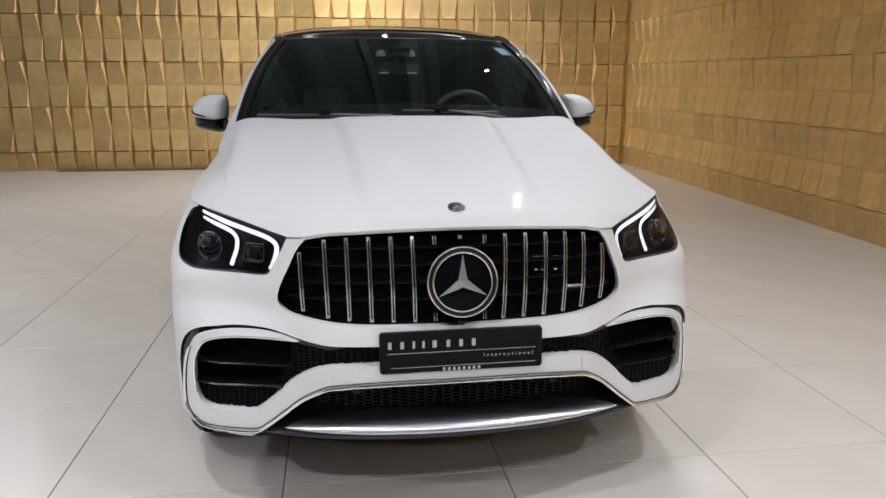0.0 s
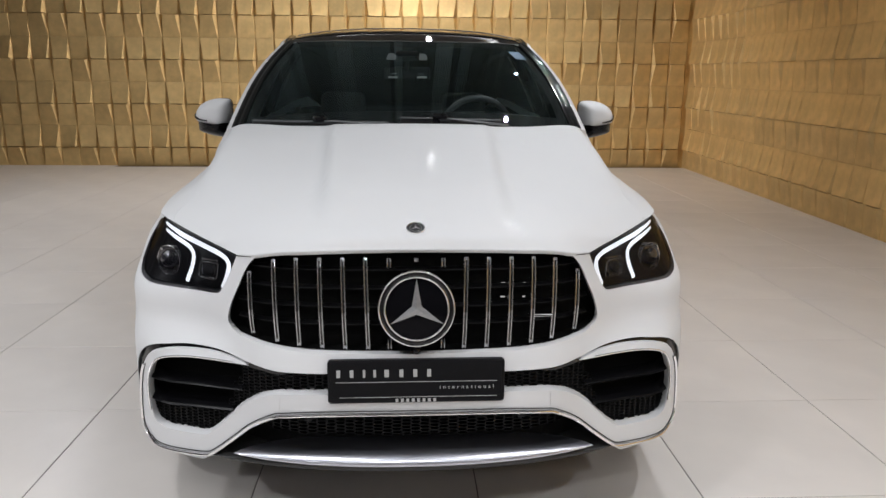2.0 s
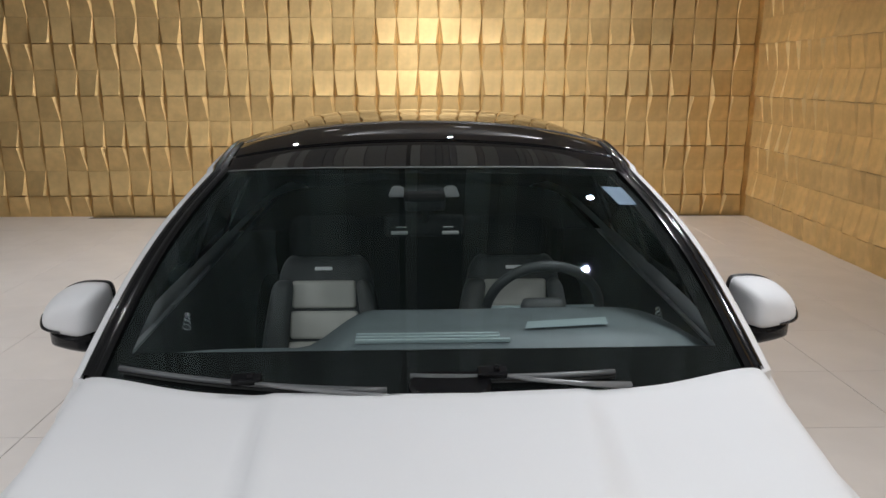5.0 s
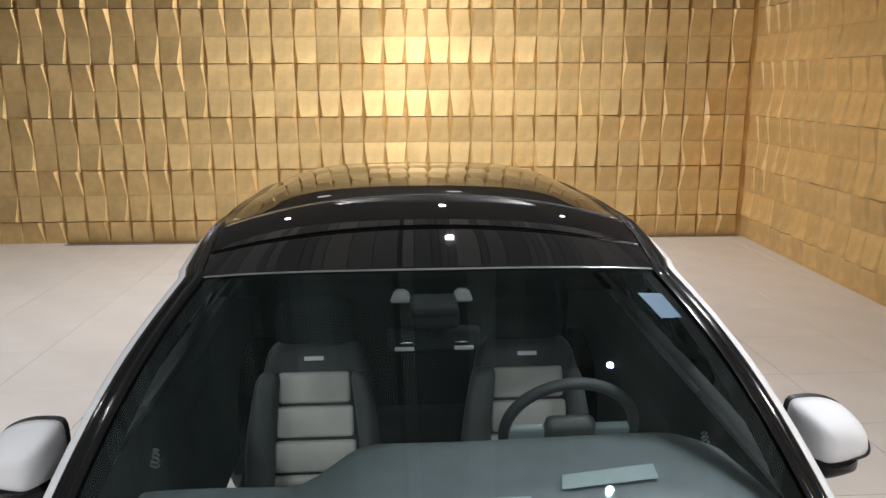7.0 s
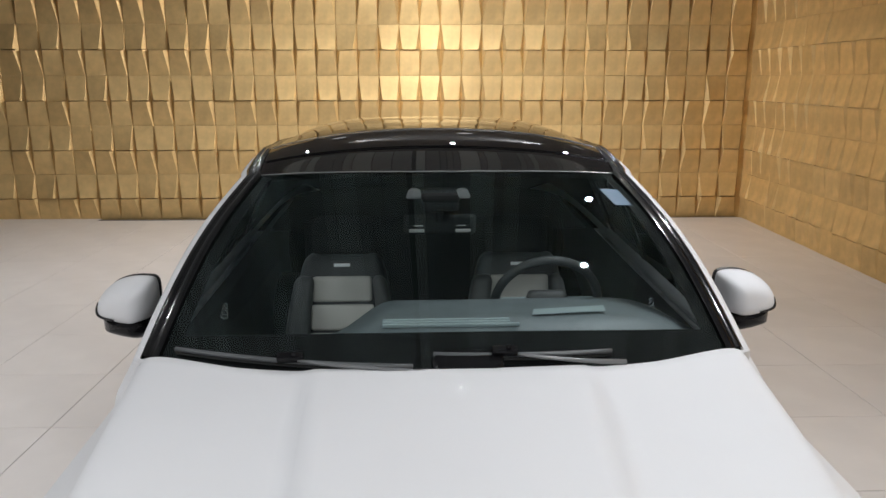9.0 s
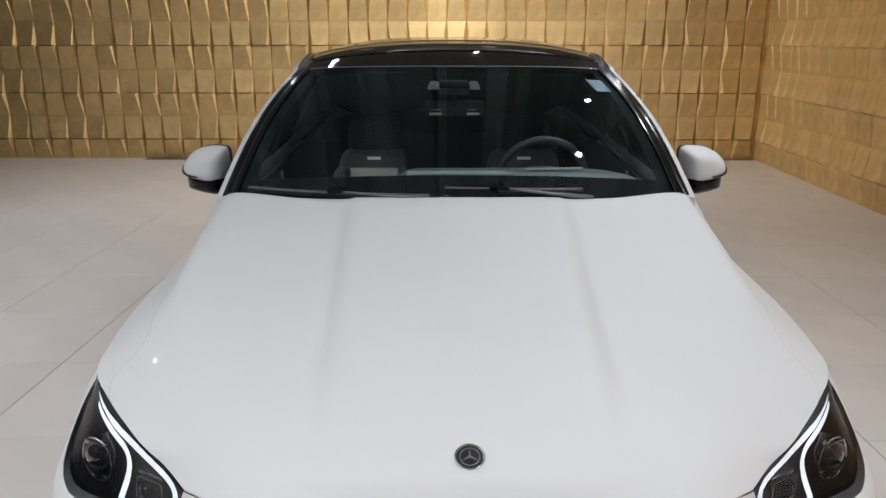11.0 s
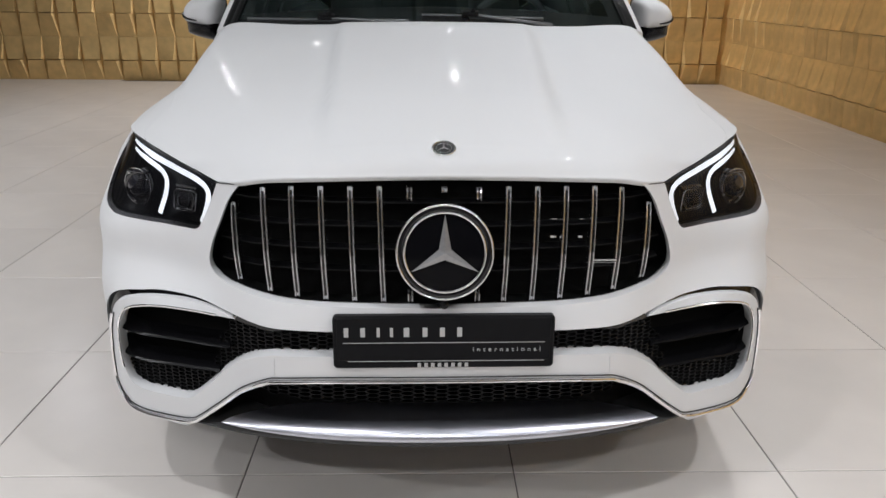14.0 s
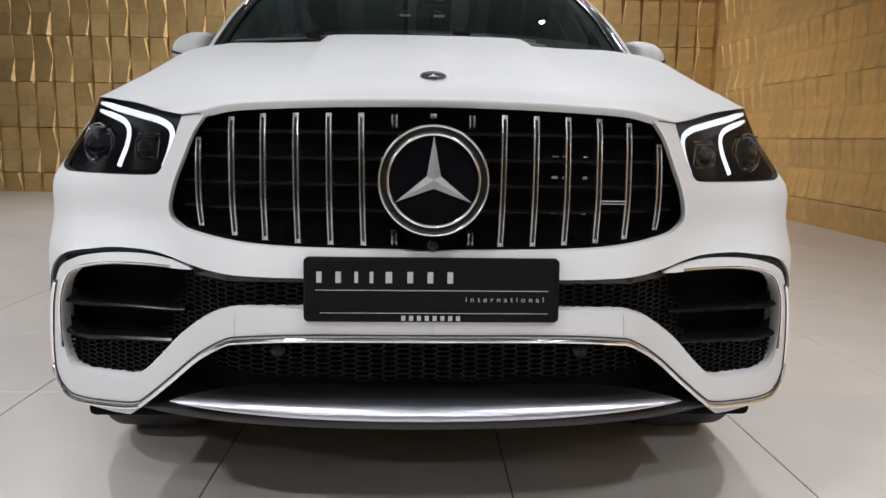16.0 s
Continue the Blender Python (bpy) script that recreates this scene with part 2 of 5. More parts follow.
# plan of the nose at bumper height, half a car: x, y
PLAN = curve([(0, -0.02), (0.25, -0.007), (0.4, 0.02), (0.5, 0.066), (0.57, 0.122), (0.67, 0.188), (0.75, 0.222), (0.82, 0.25), (0.868, 0.29), (0.896, 0.328), (0.918, 0.382), (0.938, 0.46), (0.955, 0.58), (0.972, 0.74), (0.988, 0.9)], 6)
# the same lower down, where the bumper is blunter
LOW_PLAN = curve([(0, -0.032), (0.25, -0.028), (0.4, -0.008), (0.5, 0.048), (0.57, 0.076), (0.63, 0.100), (0.7, 0.130), (0.77, 0.163), (0.82, 0.194), (0.85, 0.222), (0.880, 0.255), (0.901, 0.298), (0.919, 0.355), (0.939, 0.44), (0.956, 0.56), (0.972, 0.73), (0.988, 0.9)], 6)
LOW_X, LOW_Y = [q[0] for q in LOW_PLAN], [q[1] for q in LOW_PLAN]
PLAN_X, PLAN_Y = [q[0] for q in PLAN], [q[1] for q in PLAN]
ARC = [0.0]
for q0, q1 in zip(PLAN, PLAN[1:]):
    ARC.append(ARC[-1] + float(np.hypot(*(q1 - q0))))


def nose(x, z):
    """y of the front of the car."""
    lean = max(z - 0.82, 0) * (0.15 + 0.81 * (min(abs(x), 0.88) / 0.82) ** 8)
    t = min(max((0.755 - z) / 0.11, 0), 1)
    t = t * t * (3 - 2 * t)
    return float(np.interp(abs(x), PLAN_X, PLAN_Y)) * (1 - t) + float(np.interp(abs(x), LOW_X, LOW_Y)) * t + lean


def sheet(outline, surf, holes=(), grid=0.025, side=1, bm=None, rim=(0, 0, 0)):
    """A curved sheet cut to an outline with holes. outline: points of a flat domain; surf maps them into space; side -1 mirrors it; rim: its edge is folded back by that."""
    bm = bm or bmesh.new()
    loops = [outline, *holes]
    pts, edges = [], []
    for lp in loops:
        b = len(pts)
        pts += [Vector((float(q[0]), float(q[1]))) for q in lp]
        edges += [(b + i, b + (i + 1) % len(lp)) for i in range(len(lp))]
    border = np.array([(q.x, q.y) for q in pts])
    lo, hi = border.min(0), border.max(0)
    for i in range(int((hi[0] - lo[0]) / grid) + 1):
        for j in range(int((hi[1] - lo[1]) / grid) + 1):
            q = (lo[0] + (i + 0.5 + 0.25 * (j % 2)) * grid, lo[1] + (j + 0.5) * grid)
            if inside(q, outline) and not any(inside(q, h) for h in holes) and np.min(np.hypot(border[:, 0] - q[0], border[:, 1] - q[1])) > 0.45 * grid:
                pts.append(Vector(q))
    vs, fs = geometry.delaunay_2d_cdt(pts, edges, [], 0, 1e-6)[:3:2]
    made = {}

    def vert(i):
        if i not in made:
            p = surf(vs[i].x, vs[i].y)
            made[i] = bm.verts.new((side * p[0], p[1], p[2]))
        return made[i]

    for f in fs:
        c = sum((vs[i] for i in f), Vector((0, 0))) / len(f)
        if inside(c, outline) and not any(inside(c, h) for h in holes):
            fv = [vert(i) for i in f]
            if len(set(fv)) >= 3:
                try:
                    bm.faces.new(fv if side > 0 else fv[::-1])
                except ValueError:
                    pass
    if any(rim):
        for lp in loops:
            front = [surf(float(q[0]), float(q[1])) for q in lp]
            a = [bm.verts.new((side * p[0], p[1], p[2])) for p in front]
            b = [bm.verts.new((side * (p[0] + rim[0]), p[1] + rim[1], p[2] + rim[2])) for p in front]
            for i in range(len(lp)):
                k = (i + 1) % len(lp)
                bm.faces.new((a[i], a[k], b[k], b[i]))
    return bm


def to_arc(points):
    return [(float(np.interp(q[0], PLAN_X, ARC)), q[1]) for q in points]


def on_nose(depth=0.0):
    def surf(s, z):
        x = float(np.interp(s, ARC, PLAN_X))
        return x, nose(x, z) + depth, z
    return surf


def half(points):
    """A half outline (x from 0 outward and back to 0) made whole by its mirror image, in arc length."""
    right = to_arc(points)
    return right + [(-s, z) for s, z in reversed(right) if s > 1e-4]


def on_nose_both(depth=0.0):
    def surf(s, z):
        x = float(np.interp(abs(s), ARC, PLAN_X))
        return math.copysign(x, s), nose(x, z) + depth, z
    return surf


def tube(points, r, closed=False, sides=6, flatten=1.0, bm=None):
    """A round bar along points."""
    bm = bm or bmesh.new()
    p = [Vector(q) for q in points]
    n, rings = len(p), []
    for i in range(n):
        a = p[i - 1] if (i or closed) else p[0]
        b = p[(i + 1) % n] if (closed or i + 1 < n) else p[-1]
        t = (b - a).normalized()
        u = t.cross(Vector((0, -1, 0.02)))
        if u.length < 1e-4:
            u = t.cross(Vector((1, 0, 0)))
        u.normalize()
        w = t.cross(u)
        rr = r[i] if isinstance(r, (list, tuple)) else r
        rings.append([bm.verts.new(p[i] + (u * math.cos(k * math.tau / sides) + w * math.sin(k * math.tau / sides) * flatten) * rr) for k in range(sides)])
    for i in range(n if closed else n - 1):
        A, B = rings[i], rings[(i + 1) % n]
        for k in range(sides):
            bm.faces.new((A[k], A[(k + 1) % sides], B[(k + 1) % sides], B[k]))
    if not closed:
        bm.faces.new(rings[0][::-1])
        bm.faces.new(rings[-1])
    return bm


def ribbon(rows, bm=None, side=1):
    """A grid of quads through rows of points."""
    bm = bm or bmesh.new()
    v = [[bm.verts.new((side * q[0], q[1], q[2])) for q in row] for row in rows]
    for a, b in zip(v, v[1:]):
        for i in range(len(a) - 1):
            f = (a[i], a[i + 1], b[i + 1], b[i])
            bm.faces.new(f if side > 0 else f[::-1])
    return bm


def lathe(profile, steps=48, bm=None):
    """Turns (radius, along) pairs round the x axis."""
    bm = bm or bmesh.new()
    rings = [[bm.verts.new((a, r * math.cos(k * math.tau / steps), r * math.sin(k * math.tau / steps))) for k in range(steps)] for r, a in profile]
    for A, B in zip(rings, rings[1:]):
        for k in range(steps):
            bm.faces.new((A[k], A[(k + 1) % steps], B[(k + 1) % steps], B[k]))
    return bm


def slab_box(x0, y0, z0, x1, y1, z1, r=0.01, segments=2):
    bm = bmesh.new()
    box(bm, x0, y0, z0, x1, y1, z1)
    if r:
        bmesh.ops.bevel(bm, geom=list(bm.edges), offset=r, segments=segments, affect="EDGES", profile=0.5)
    return bm


def mirrored(points):
    return [(-q[0], *q[1:]) for q in points]


# ---------------------------------------------------------------- car: body
car = tagged(new("car"), "white coupe SUV with black glass roof standing on the pale tiles", "car")
SIDES = (1, -1)

LAMP_TOP = [(0.517, 0.9655), (0.5868, 0.9807), (0.6584, 0.9968), (0.74, 1.010), (0.79, 1.0165), (0.822, 1.018)]
LAMP = curve(LAMP_TOP, 4)[:-1] + curve([(0.822, 1.018), (0.860, 0.998), (0.883, 0.966), (0.896, 0.93), (0.900, 0.90), (0.897, 0.872), (0.880, 0.852), (0.8348, 0.842)], 4)[:-1] + curve(
    [(0.8348, 0.842), (0.723, 0.84), (0.6452, 0.8413), (0.5943, 0.8446), (0.5777, 0.8546)], 4)[:-1] + [(0.5777, 0.8546), (0.5511, 0.9023), (0.5306, 0.9429)]
GRILLE = curve([(0, 0.998), (0.231, 0.994), (0.3552, 0.9897), (0.4278, 0.9855), (0.4599, 0.9715), (0.4905, 0.935), (0.5161, 0.8818), (0.5415, 0.8283), (0.5555, 0.7815), (0.549, 0.756),
                (0.5201, 0.7389), (0.4798, 0.7291), (0.4164, 0.7199), (0.3571, 0.7141), (0.242, 0.71), (0, 0.708)], 4)
UPPER = curve([(0.884, 0.405), (0.894, 0.46), (0.895, 0.52), (0.885, 0.58), (0.865, 0.625), (0.835, 0.655), (0.80, 0.670), (0.75, 0.6785), (0.6893, 0.686), (0.6008, 0.6865), (0.5439, 0.678), (0.4897, 0.6645), (0.4101, 0.6555), (0.3514, 0.654),
               (0.2504, 0.653), (0, 0.654)], 4)
RING_OUT = curve([(0.4892, 0.6573), (0.5436, 0.6709), (0.6121, 0.6773), (0.70, 0.673), (0.76, 0.664), (0.80, 0.651), (0.828, 0.632), (0.848, 0.60), (0.866, 0.55), (0.877, 0.48), (0.880, 0.42), (0.875, 0.38), (0.845, 0.347), (0.798, 0.334),
                  (0.70, 0.338), (0.6396, 0.3455), (0.6126, 0.3611), (0.5528, 0.4118), (0.4833, 0.473), (0.421, 0.514), (0.3776, 0.5252), (0.2521, 0.5331), (0, 0.534)], 4)
RING_IN = curve([(0, 0.591), (0.2512, 0.5921), (0.3757, 0.5884), (0.4191, 0.5809), (0.4656, 0.5596), (0.5222, 0.518), (0.5631, 0.476), (0.603, 0.4364), (0.6322, 0.4125), (0.653, 0.4058), (0.6944, 0.4035), (0.775, 0.401), (0.812, 0.412), (0.830, 0.444),
                 (0.835, 0.505), (0.828, 0.56), (0.810, 0.603), (0.785, 0.628), (0.74, 0.644), (0.6795, 0.6535), (0.595, 0.6569), (0.5172, 0.6556)], 4)

# bumper: the white skin between grille, headlights and the lower trim
outer_edge = [(0.83, 1.022), (0.862, 1.012), (0.890, 0.985), (0.911, 0.95), (0.923, 0.92), (0.940, 0.86), (0.949, 0.80), (0.951, 0.6), (0.948, 0.45), (0.938, 0.375), (0.905, 0.345)]
low_edge = [(0.86, 0.332), (0.80, 0.321), (0.70, 0.317), (0.658, 0.318), (0.638, 0.332)]
k_out = [i for i, q in enumerate(RING_OUT) if q[0] > 0.64 and q[1] < 0.40]
ring_low = [RING_OUT[i] for i in reversed(k_out)]
grille_low = [tuple(q) for q in reversed(GRILLE)]
grille_low = [q for q in grille_low if not (q[0] < 0.44 and q[1] > 0.9)]
top_corner = [(0.449, 0.984), (0.487, 0.9745), (0.519, 0.969)]
lamp_under = [tuple(q) for q in reversed(LAMP)]
start = lamp_under.index(min(lamp_under, key=lambda q: abs(q[0] - 0.83) + abs(q[1] - 1.018)))
lamp_edge = lamp_under[:start + 1]
bumper_half = grille_low + top_corner + lamp_edge + outer_edge + low_edge + ring_low + [tuple(q) for q in UPPER]
bm = bmesh.new()
for sd in SIDES:
    sheet(to_arc(bumper_half), on_nose(), side=sd, bm=bm, rim=(0, 0.03, 0))
bmesh.ops.remove_doubles(bm, verts=[v for v in bm.verts if abs(v.co.x) < 1e-4], dist=1e-4)
bumper = part("front_bumper", bm, WHITE, car, smooth=True)
for sd in SIDES:
    bm = bmesh.new()
    line = [(x, nose(x, z) - 0.0012, z) for x, z in curve([(0.472, 0.9735), (0.497, 0.9715), (0.522, 0.9695)], 3)]
    part("shut_line", tube([(sd * a, b, c) for a, b, c in line], 0.0011), SEAM, bumper)
    x0, z0, z1 = 0.396, 0.521, 0.580
    part("shut_line", tube([(sd * x0, nose(x0, z0) - 0.0075, z0), (sd * (x0 - 0.003), nose(x0, z1) - 0.0075, z1)], 0.0010), PANEL_GAP, bumper)

# lower trim: one white blade that runs round both intakes and under the plate
ring_half = [tuple(q) for q in RING_IN] + [tuple(q) for q in RING_OUT]
bm = bmesh.new()
for sd in SIDES:
    sheet(to_arc(ring_half), on_nose(-0.006), side=sd, bm=bm, grid=0.02, rim=(0, 0.045, 0))
bmesh.ops.remove_doubles(bm, verts=[v for v in bm.verts if abs(v.co.x) < 1e-4], dist=1e-4)
blade = part("bumper_blade", bm, WHITE, car, smooth=True)
edge = [q for q in RING_OUT if q[1] < 0.56 or q[0] > 0.845]
chrome_edge = [(x, nose(x, z) - 0.010, z - 0.003) for x, z in edge]
whole = chrome_edge + mirrored(chrome_edge[::-1])[1:]
gap_edge = [(x, nose(x, z) - 0.0085, z + 0.007 if x < 0.84 else z) for x, z in ((x - 0.006 if x > 0.84 else x, z) for x, z in edge)]
part("shut_line", tube(gap_edge + mirrored(gap_edge[::-1])[1:], 0.0017), SEAM, blade)
part("chrome_edge", tube(whole, 0.0050, sides=8), CHROME, blade, "thin chrome strip along the blade's lower edge")
for sd in SIDES:
    e2 = [q for q in RING_IN if q[0] > 0.53 and q[1] > 0.44]
    e2 = [(sd * (x + 0.002), nose(x, z) - 0.010, z + 0.004) for x, z in e2 if x > 0.535 and (z > 0.6 or x > 0.80)]
    part("chrome_edge", tube(e2, 0.003), CHROME, blade)

# gloss black surround of the lower intakes; a near-black sheet stands in for shade behind
bm = bmesh.new()
sur = [tuple(q) for q in UPPER][::-1] + [(0.864, 0.42), (0.858, 0.48), (0.85, 0.55), (0.832, 0.602), (0.81, 0.635), (0.77, 0.652), (0.68, 0.662), (0.60, 0.666), (0.53, 0.660), (0.4892, 0.645), (0.4101, 0.640), (0, 0.640)]
for sd in SIDES:
    sheet(to_arc(sur), on_nose(0.012), side=sd, bm=bm, grid=0.03)
part("intake_surround", bm, BLACK, car, "gloss black surround of the lower intakes")
bm = bmesh.new()
back = [(0, 0.66), (0.6, 0.69), (0.83, 0.675), (0.89, 0.6), (0.90, 0.4), (0.86, 0.33), (0.64, 0.31), (0.45, 0.33), (0, 0.35)]
for sd in SIDES:
    sheet(to_arc(back), on_nose(0.11), side=sd, bm=bm, grid=0.06)
part("intake_backing", bm, DARK, car)


def honeycomb(region, depth, size=(0.029, 0.0105)):
    """Flattened six-sided cells, each a raised frame with a sunk middle, over a region given in x, z."""
    bm = bmesh.new()
    w, h = size
    reg = to_arc(region)
    xs, zs = [q[0] for q in reg], [q[1] for q in reg]
    surf, deep = on_nose(depth), on_nose(depth + 0.014)
    shape = [(-0.5, 0), (-0.25, 0.5), (0.25, 0.5), (0.5, 0), (0.25, -0.5), (-0.25, -0.5)]
    for i in range(int((max(xs) - min(xs)) / (0.75 * w)) + 2):
        for j in range(int((max(zs) - min(zs)) / h) + 2):
            s, z = min(xs) + 0.75 * w * i, min(zs) + h * (j + 0.5 * (i % 2))
            if not inside((s, z), reg):
                continue
            for sd in SIDES:
                rings = []
                for f, fn in ((1.0, surf), (0.84, surf), (0.78, deep)):
                    ring = []
                    for a, b in shape:
                        p = fn(max(s + a * w * f, 0), z + b * h * f)
                        ring.append(bm.verts.new((sd * p[0], p[1], p[2])))
                    rings.append(ring)
                for A, B in zip(rings, rings[1:]):
                    for k in range(6):
                        q = (A[k], A[(k + 1) % 6], B[(k + 1) % 6], B[k])
                        try:
                            bm.faces.new(q if sd > 0 else q[::-1])
                        except ValueError:
                            pass
    return bm


band = [(0, 0.566), (0.2512, 0.565), (0.3795, 0.562), (0.4268, 0.553), (0.4853, 0.522), (0.5383, 0.478), (0.5899, 0.435), (0.625, 0.404), (0.653, 0.392), (0.7815, 0.385), (0.846, 0.405), (0.854, 0.466), (0.711, 0.4771), (0.5726, 0.4931),
        (0.5468, 0.5464), (0.5597, 0.5666), (0.5128, 0.6109), (0.504, 0.655), (0.4757, 0.664), (0.3891, 0.660), (0, 0.658)]
part("honeycomb_mesh", honeycomb(band, 0.03), MESH_DARK, car, "black honeycomb mesh of the bumper intakes")
low_mesh = [(0, 0.415), (0.3908, 0.4269), (0.5059, 0.4394), (0.4775, 0.4923), (0.4199, 0.5256), (0.3717, 0.5363), (0, 0.545)]
part("honeycomb_mesh", honeycomb(low_mesh, 0.085, (0.038, 0.0110)), MESH_DARK, car, "black honeycomb mesh of the lower intake")
for sd in SIDES:
    for pts in ([(0.878, 0.556), (0.838, 0.552), (0.765, 0.5525), (0.6846, 0.559), (0.625, 0.5617), (0.5726, 0.5628), (0.5171, 0.5658)], [(0.880, 0.484), (0.842, 0.4787), (0.7715, 0.4765), (0.6895, 0.4851), (0.6162, 0.4903), (0.5511, 0.4951)]):
        c = curve(pts, 4)
        rows = [[(x, nose(x, z) + d, z + dz) for x, z in c] for d, dz in ((0.075, 0.012), (0.015, 0.004), (0.010, 0.0), (0.015, -0.005), (0.075, -0.006))]
        part("intake_slat", ribbon(rows, side=sd), PLASTIC_GLOSS, car)
    c = [(sd * 0.32, nose(0.32, 0.485) + 0.072, 0.486)]
    bm = lathe([(0.0, -0.012), (0.012, -0.012), (0.017, -0.008), (0.018, 0.02)], steps=20)
    ob = part("parking_sensor", bm, PLASTIC_GLOSS, car, smooth=True)
    ob.matrix_basis = Matrix.Translation(c[0]) @ pose(0, 0, 0, 0, 0, 90 - sd * 8)

# splitter: a satin blade that bows forward, with a black lip under it
half_w = 0.548
rows_top = []
for i in range(-30, 31):
    u = i / 30
    x = half_w * u
    y0 = -0.014 + 0.052 * u * u
    w = (1 - abs(u) ** 3) ** 0.8
    zc = 0.372 + 0.004 * u * u
    section = ((0.105, 0.029), (0.075, 0.027), (0.045, 0.024), (0.018, 0.0195), (0.001, 0.0145), (-0.010, 0.0085), (-0.018, 0.001), (-0.022, -0.008), (-0.021, -0.014), (-0.012, -0.018))
    rows_top.append([(x, y0 + d * w, zc + e * w) for d, e in section])
splitter = part("splitter", ribbon(rows_top), SATIN, car, "satin aluminium splitter blade", smooth=True)
rows_lip = []
for i in range(-28, 29):
    u = i / 28
    x = 0.628 * u
    y0 = -0.006 + 0.106 * u * u
    zt = 0.357 - 0.010 * u * u
    th = 0.026 * (1 - abs(u) ** 5)
    rows_lip.append([(x, y0 + 0.12, zt + 0.02), (x, y0 + 0.02, zt + 0.002), (x, y0 - 0.010, zt), (x, y0 - 0.014, zt - 0.3 * th), (x, y0 - 0.012, zt - 0.85 * th), (x, y0 - 0.004, zt - th), (x, y0 + 0.30, zt - th - 0.012)])
part("bumper_lip", ribbon(rows_lip), PLASTIC, car, "black plastic lip under the splitter", smooth=True)

# grille
grille = part("grille", sheet(half([tuple(q) for q in GRILLE]), on_nose_both(0.075), grid=0.06, rim=(0, -0.05, 0)), DARK, car, "deep black grille with upright chrome bars")
for z in (0.940, 0.887, 0.835, 0.783):
    ends = 0.50 if z > 0.9 else 0.545
    c = [(x, nose(x, z) + 0.035, z) for x in np.linspace(-ends + 0.02, ends - 0.02, 25)]
    rows = [[(x, y + 0.03, zz + 0.003) for x, y, zz in c], [(x, y, zz + 0.0016) for x, y, zz in c], [(x, y, zz - 0.0016) for x, y, zz in c], [(x, y + 0.03, zz - 0.003) for x, y, zz in c]]
    part("cross_slat", ribbon(rows), MESH_DARK, grille)


def grille_bar(x0, z0, x1, z1, w=0.0066):
    """A chrome bar with two ridges and a groove between them."""
    prof = [(-w - 0.001, 0.024), (-w, 0.003), (-w * 0.90, 0.0), (-w * 0.70, -0.0015), (-w * 0.48, -0.001), (-w * 0.28, 0.003), (w * 0.28, 0.003), (w * 0.48, -0.001), (w * 0.70, -0.0015), (w * 0.90, 0.0), (w, 0.003), (w + 0.001, 0.024)]
    rows = []
    for k in range(13):
        t = k / 12
        x, z = x0 + (x1 - x0) * t, z0 + (z1 - z0) * t
        y = nose(x, z) + 0.010 + 0.012 * (2 * t - 1) ** 4
        rows.append([(x + a, y + b, z) for a, b in prof])
    bm = ribbon(rows)
    bm.faces.new([v for v in bm.verts][:len(prof)])
    bm.faces.new([v for v in bm.verts][-len(prof):])
    return bm


for xa, za, xb, zb in ((0.4827, 0.9251, 0.476, 0.7438), (0.4077, 0.9677, 0.4009, 0.7286), (0.3415, 0.9748, 0.3366, 0.7219), (0.275, 0.977, 0.27, 0.718), (0.209, 0.978, 0.204, 0.716), (0.144, 0.979, 0.138, 0.715),
                       (0.0775, 0.978, 0.077, 0.948), (0.0765, 0.746, 0.076, 0.716)):
    for sd in SIDES:
        part("grille_bar", grille_bar(sd * xa, za, sd * xb, zb), BAR_CHROME, grille)
        # black strip that puts the groove's shade into the colour
        rows = []
        for k in range(13):
            t = 0.03 + 0.94 * k / 12
            x, z = sd * (xa + (xb - xa) * t), za + (zb - za) * t
            y = nose(x, z) + 0.010 + 0.012 * (2 * t - 1) ** 4 + 0.0022
            rows.append([(x - 0.0017, y, z), (x + 0.0017, y, z)])
        part("groove_shade", ribbon(rows), BLACK, grille)
part("grille_bar", grille_bar(0, 0.980, 0, 0.967), BAR_CHROME, grille)
for z, h in ((0.8090, 0.0035), (0.8035, 0.0022)):
    part("script_bar", slab_box(0.341, 0, z - h / 2, 0.398, 0.006, z + h / 2, 0.001), BAR_CHROME, grille).matrix_basis = Matrix.Translation((0, nose(0.37, 0.80) + 0.006, 0))
# small chrome bits added for the bright glints behind the bars
for fx, fw in ((0.254, 0.007), (0.317, 0.005)):
    for fz, fh in ((0.897, 0.0015), (0.854, 0.0030), (0.780, 0.0022)):
        part("grille_glint", slab_box(fx - fw, 0.052, fz - fh, fx + fw, 0.062, fz + fh, 0.0007), CHROME_SOFT, grille)

# round emblem of the grille
emblem = new("grille_emblem")
emblem.parent = car
emblem.matrix_basis = pose(0, -0.042, 0.8500, -7) @ Matrix.Scale(0.985, 4)


def ring_mesh(r, t, flat=1.0, steps=64, sides=10):
    bm = bmesh.new()
    rings = []
    for k in range(steps):
        a = k * math.tau / steps
        rings.append([bm.verts.new(((r + t * math.cos(b)) * math.cos(a), t * flat * math.sin(b), (r + t * math.cos(b)) * math.sin(a))) for b in [j * math.tau / sides for j in range(sides)]])
    for k in range(steps):
        A, B = rings[k], rings[(k + 1) % steps]
        for j in range(sides):
            bm.faces.new((A[j], A[(j + 1) % sides], B[(j + 1) % sides], B[j]))
    return bm


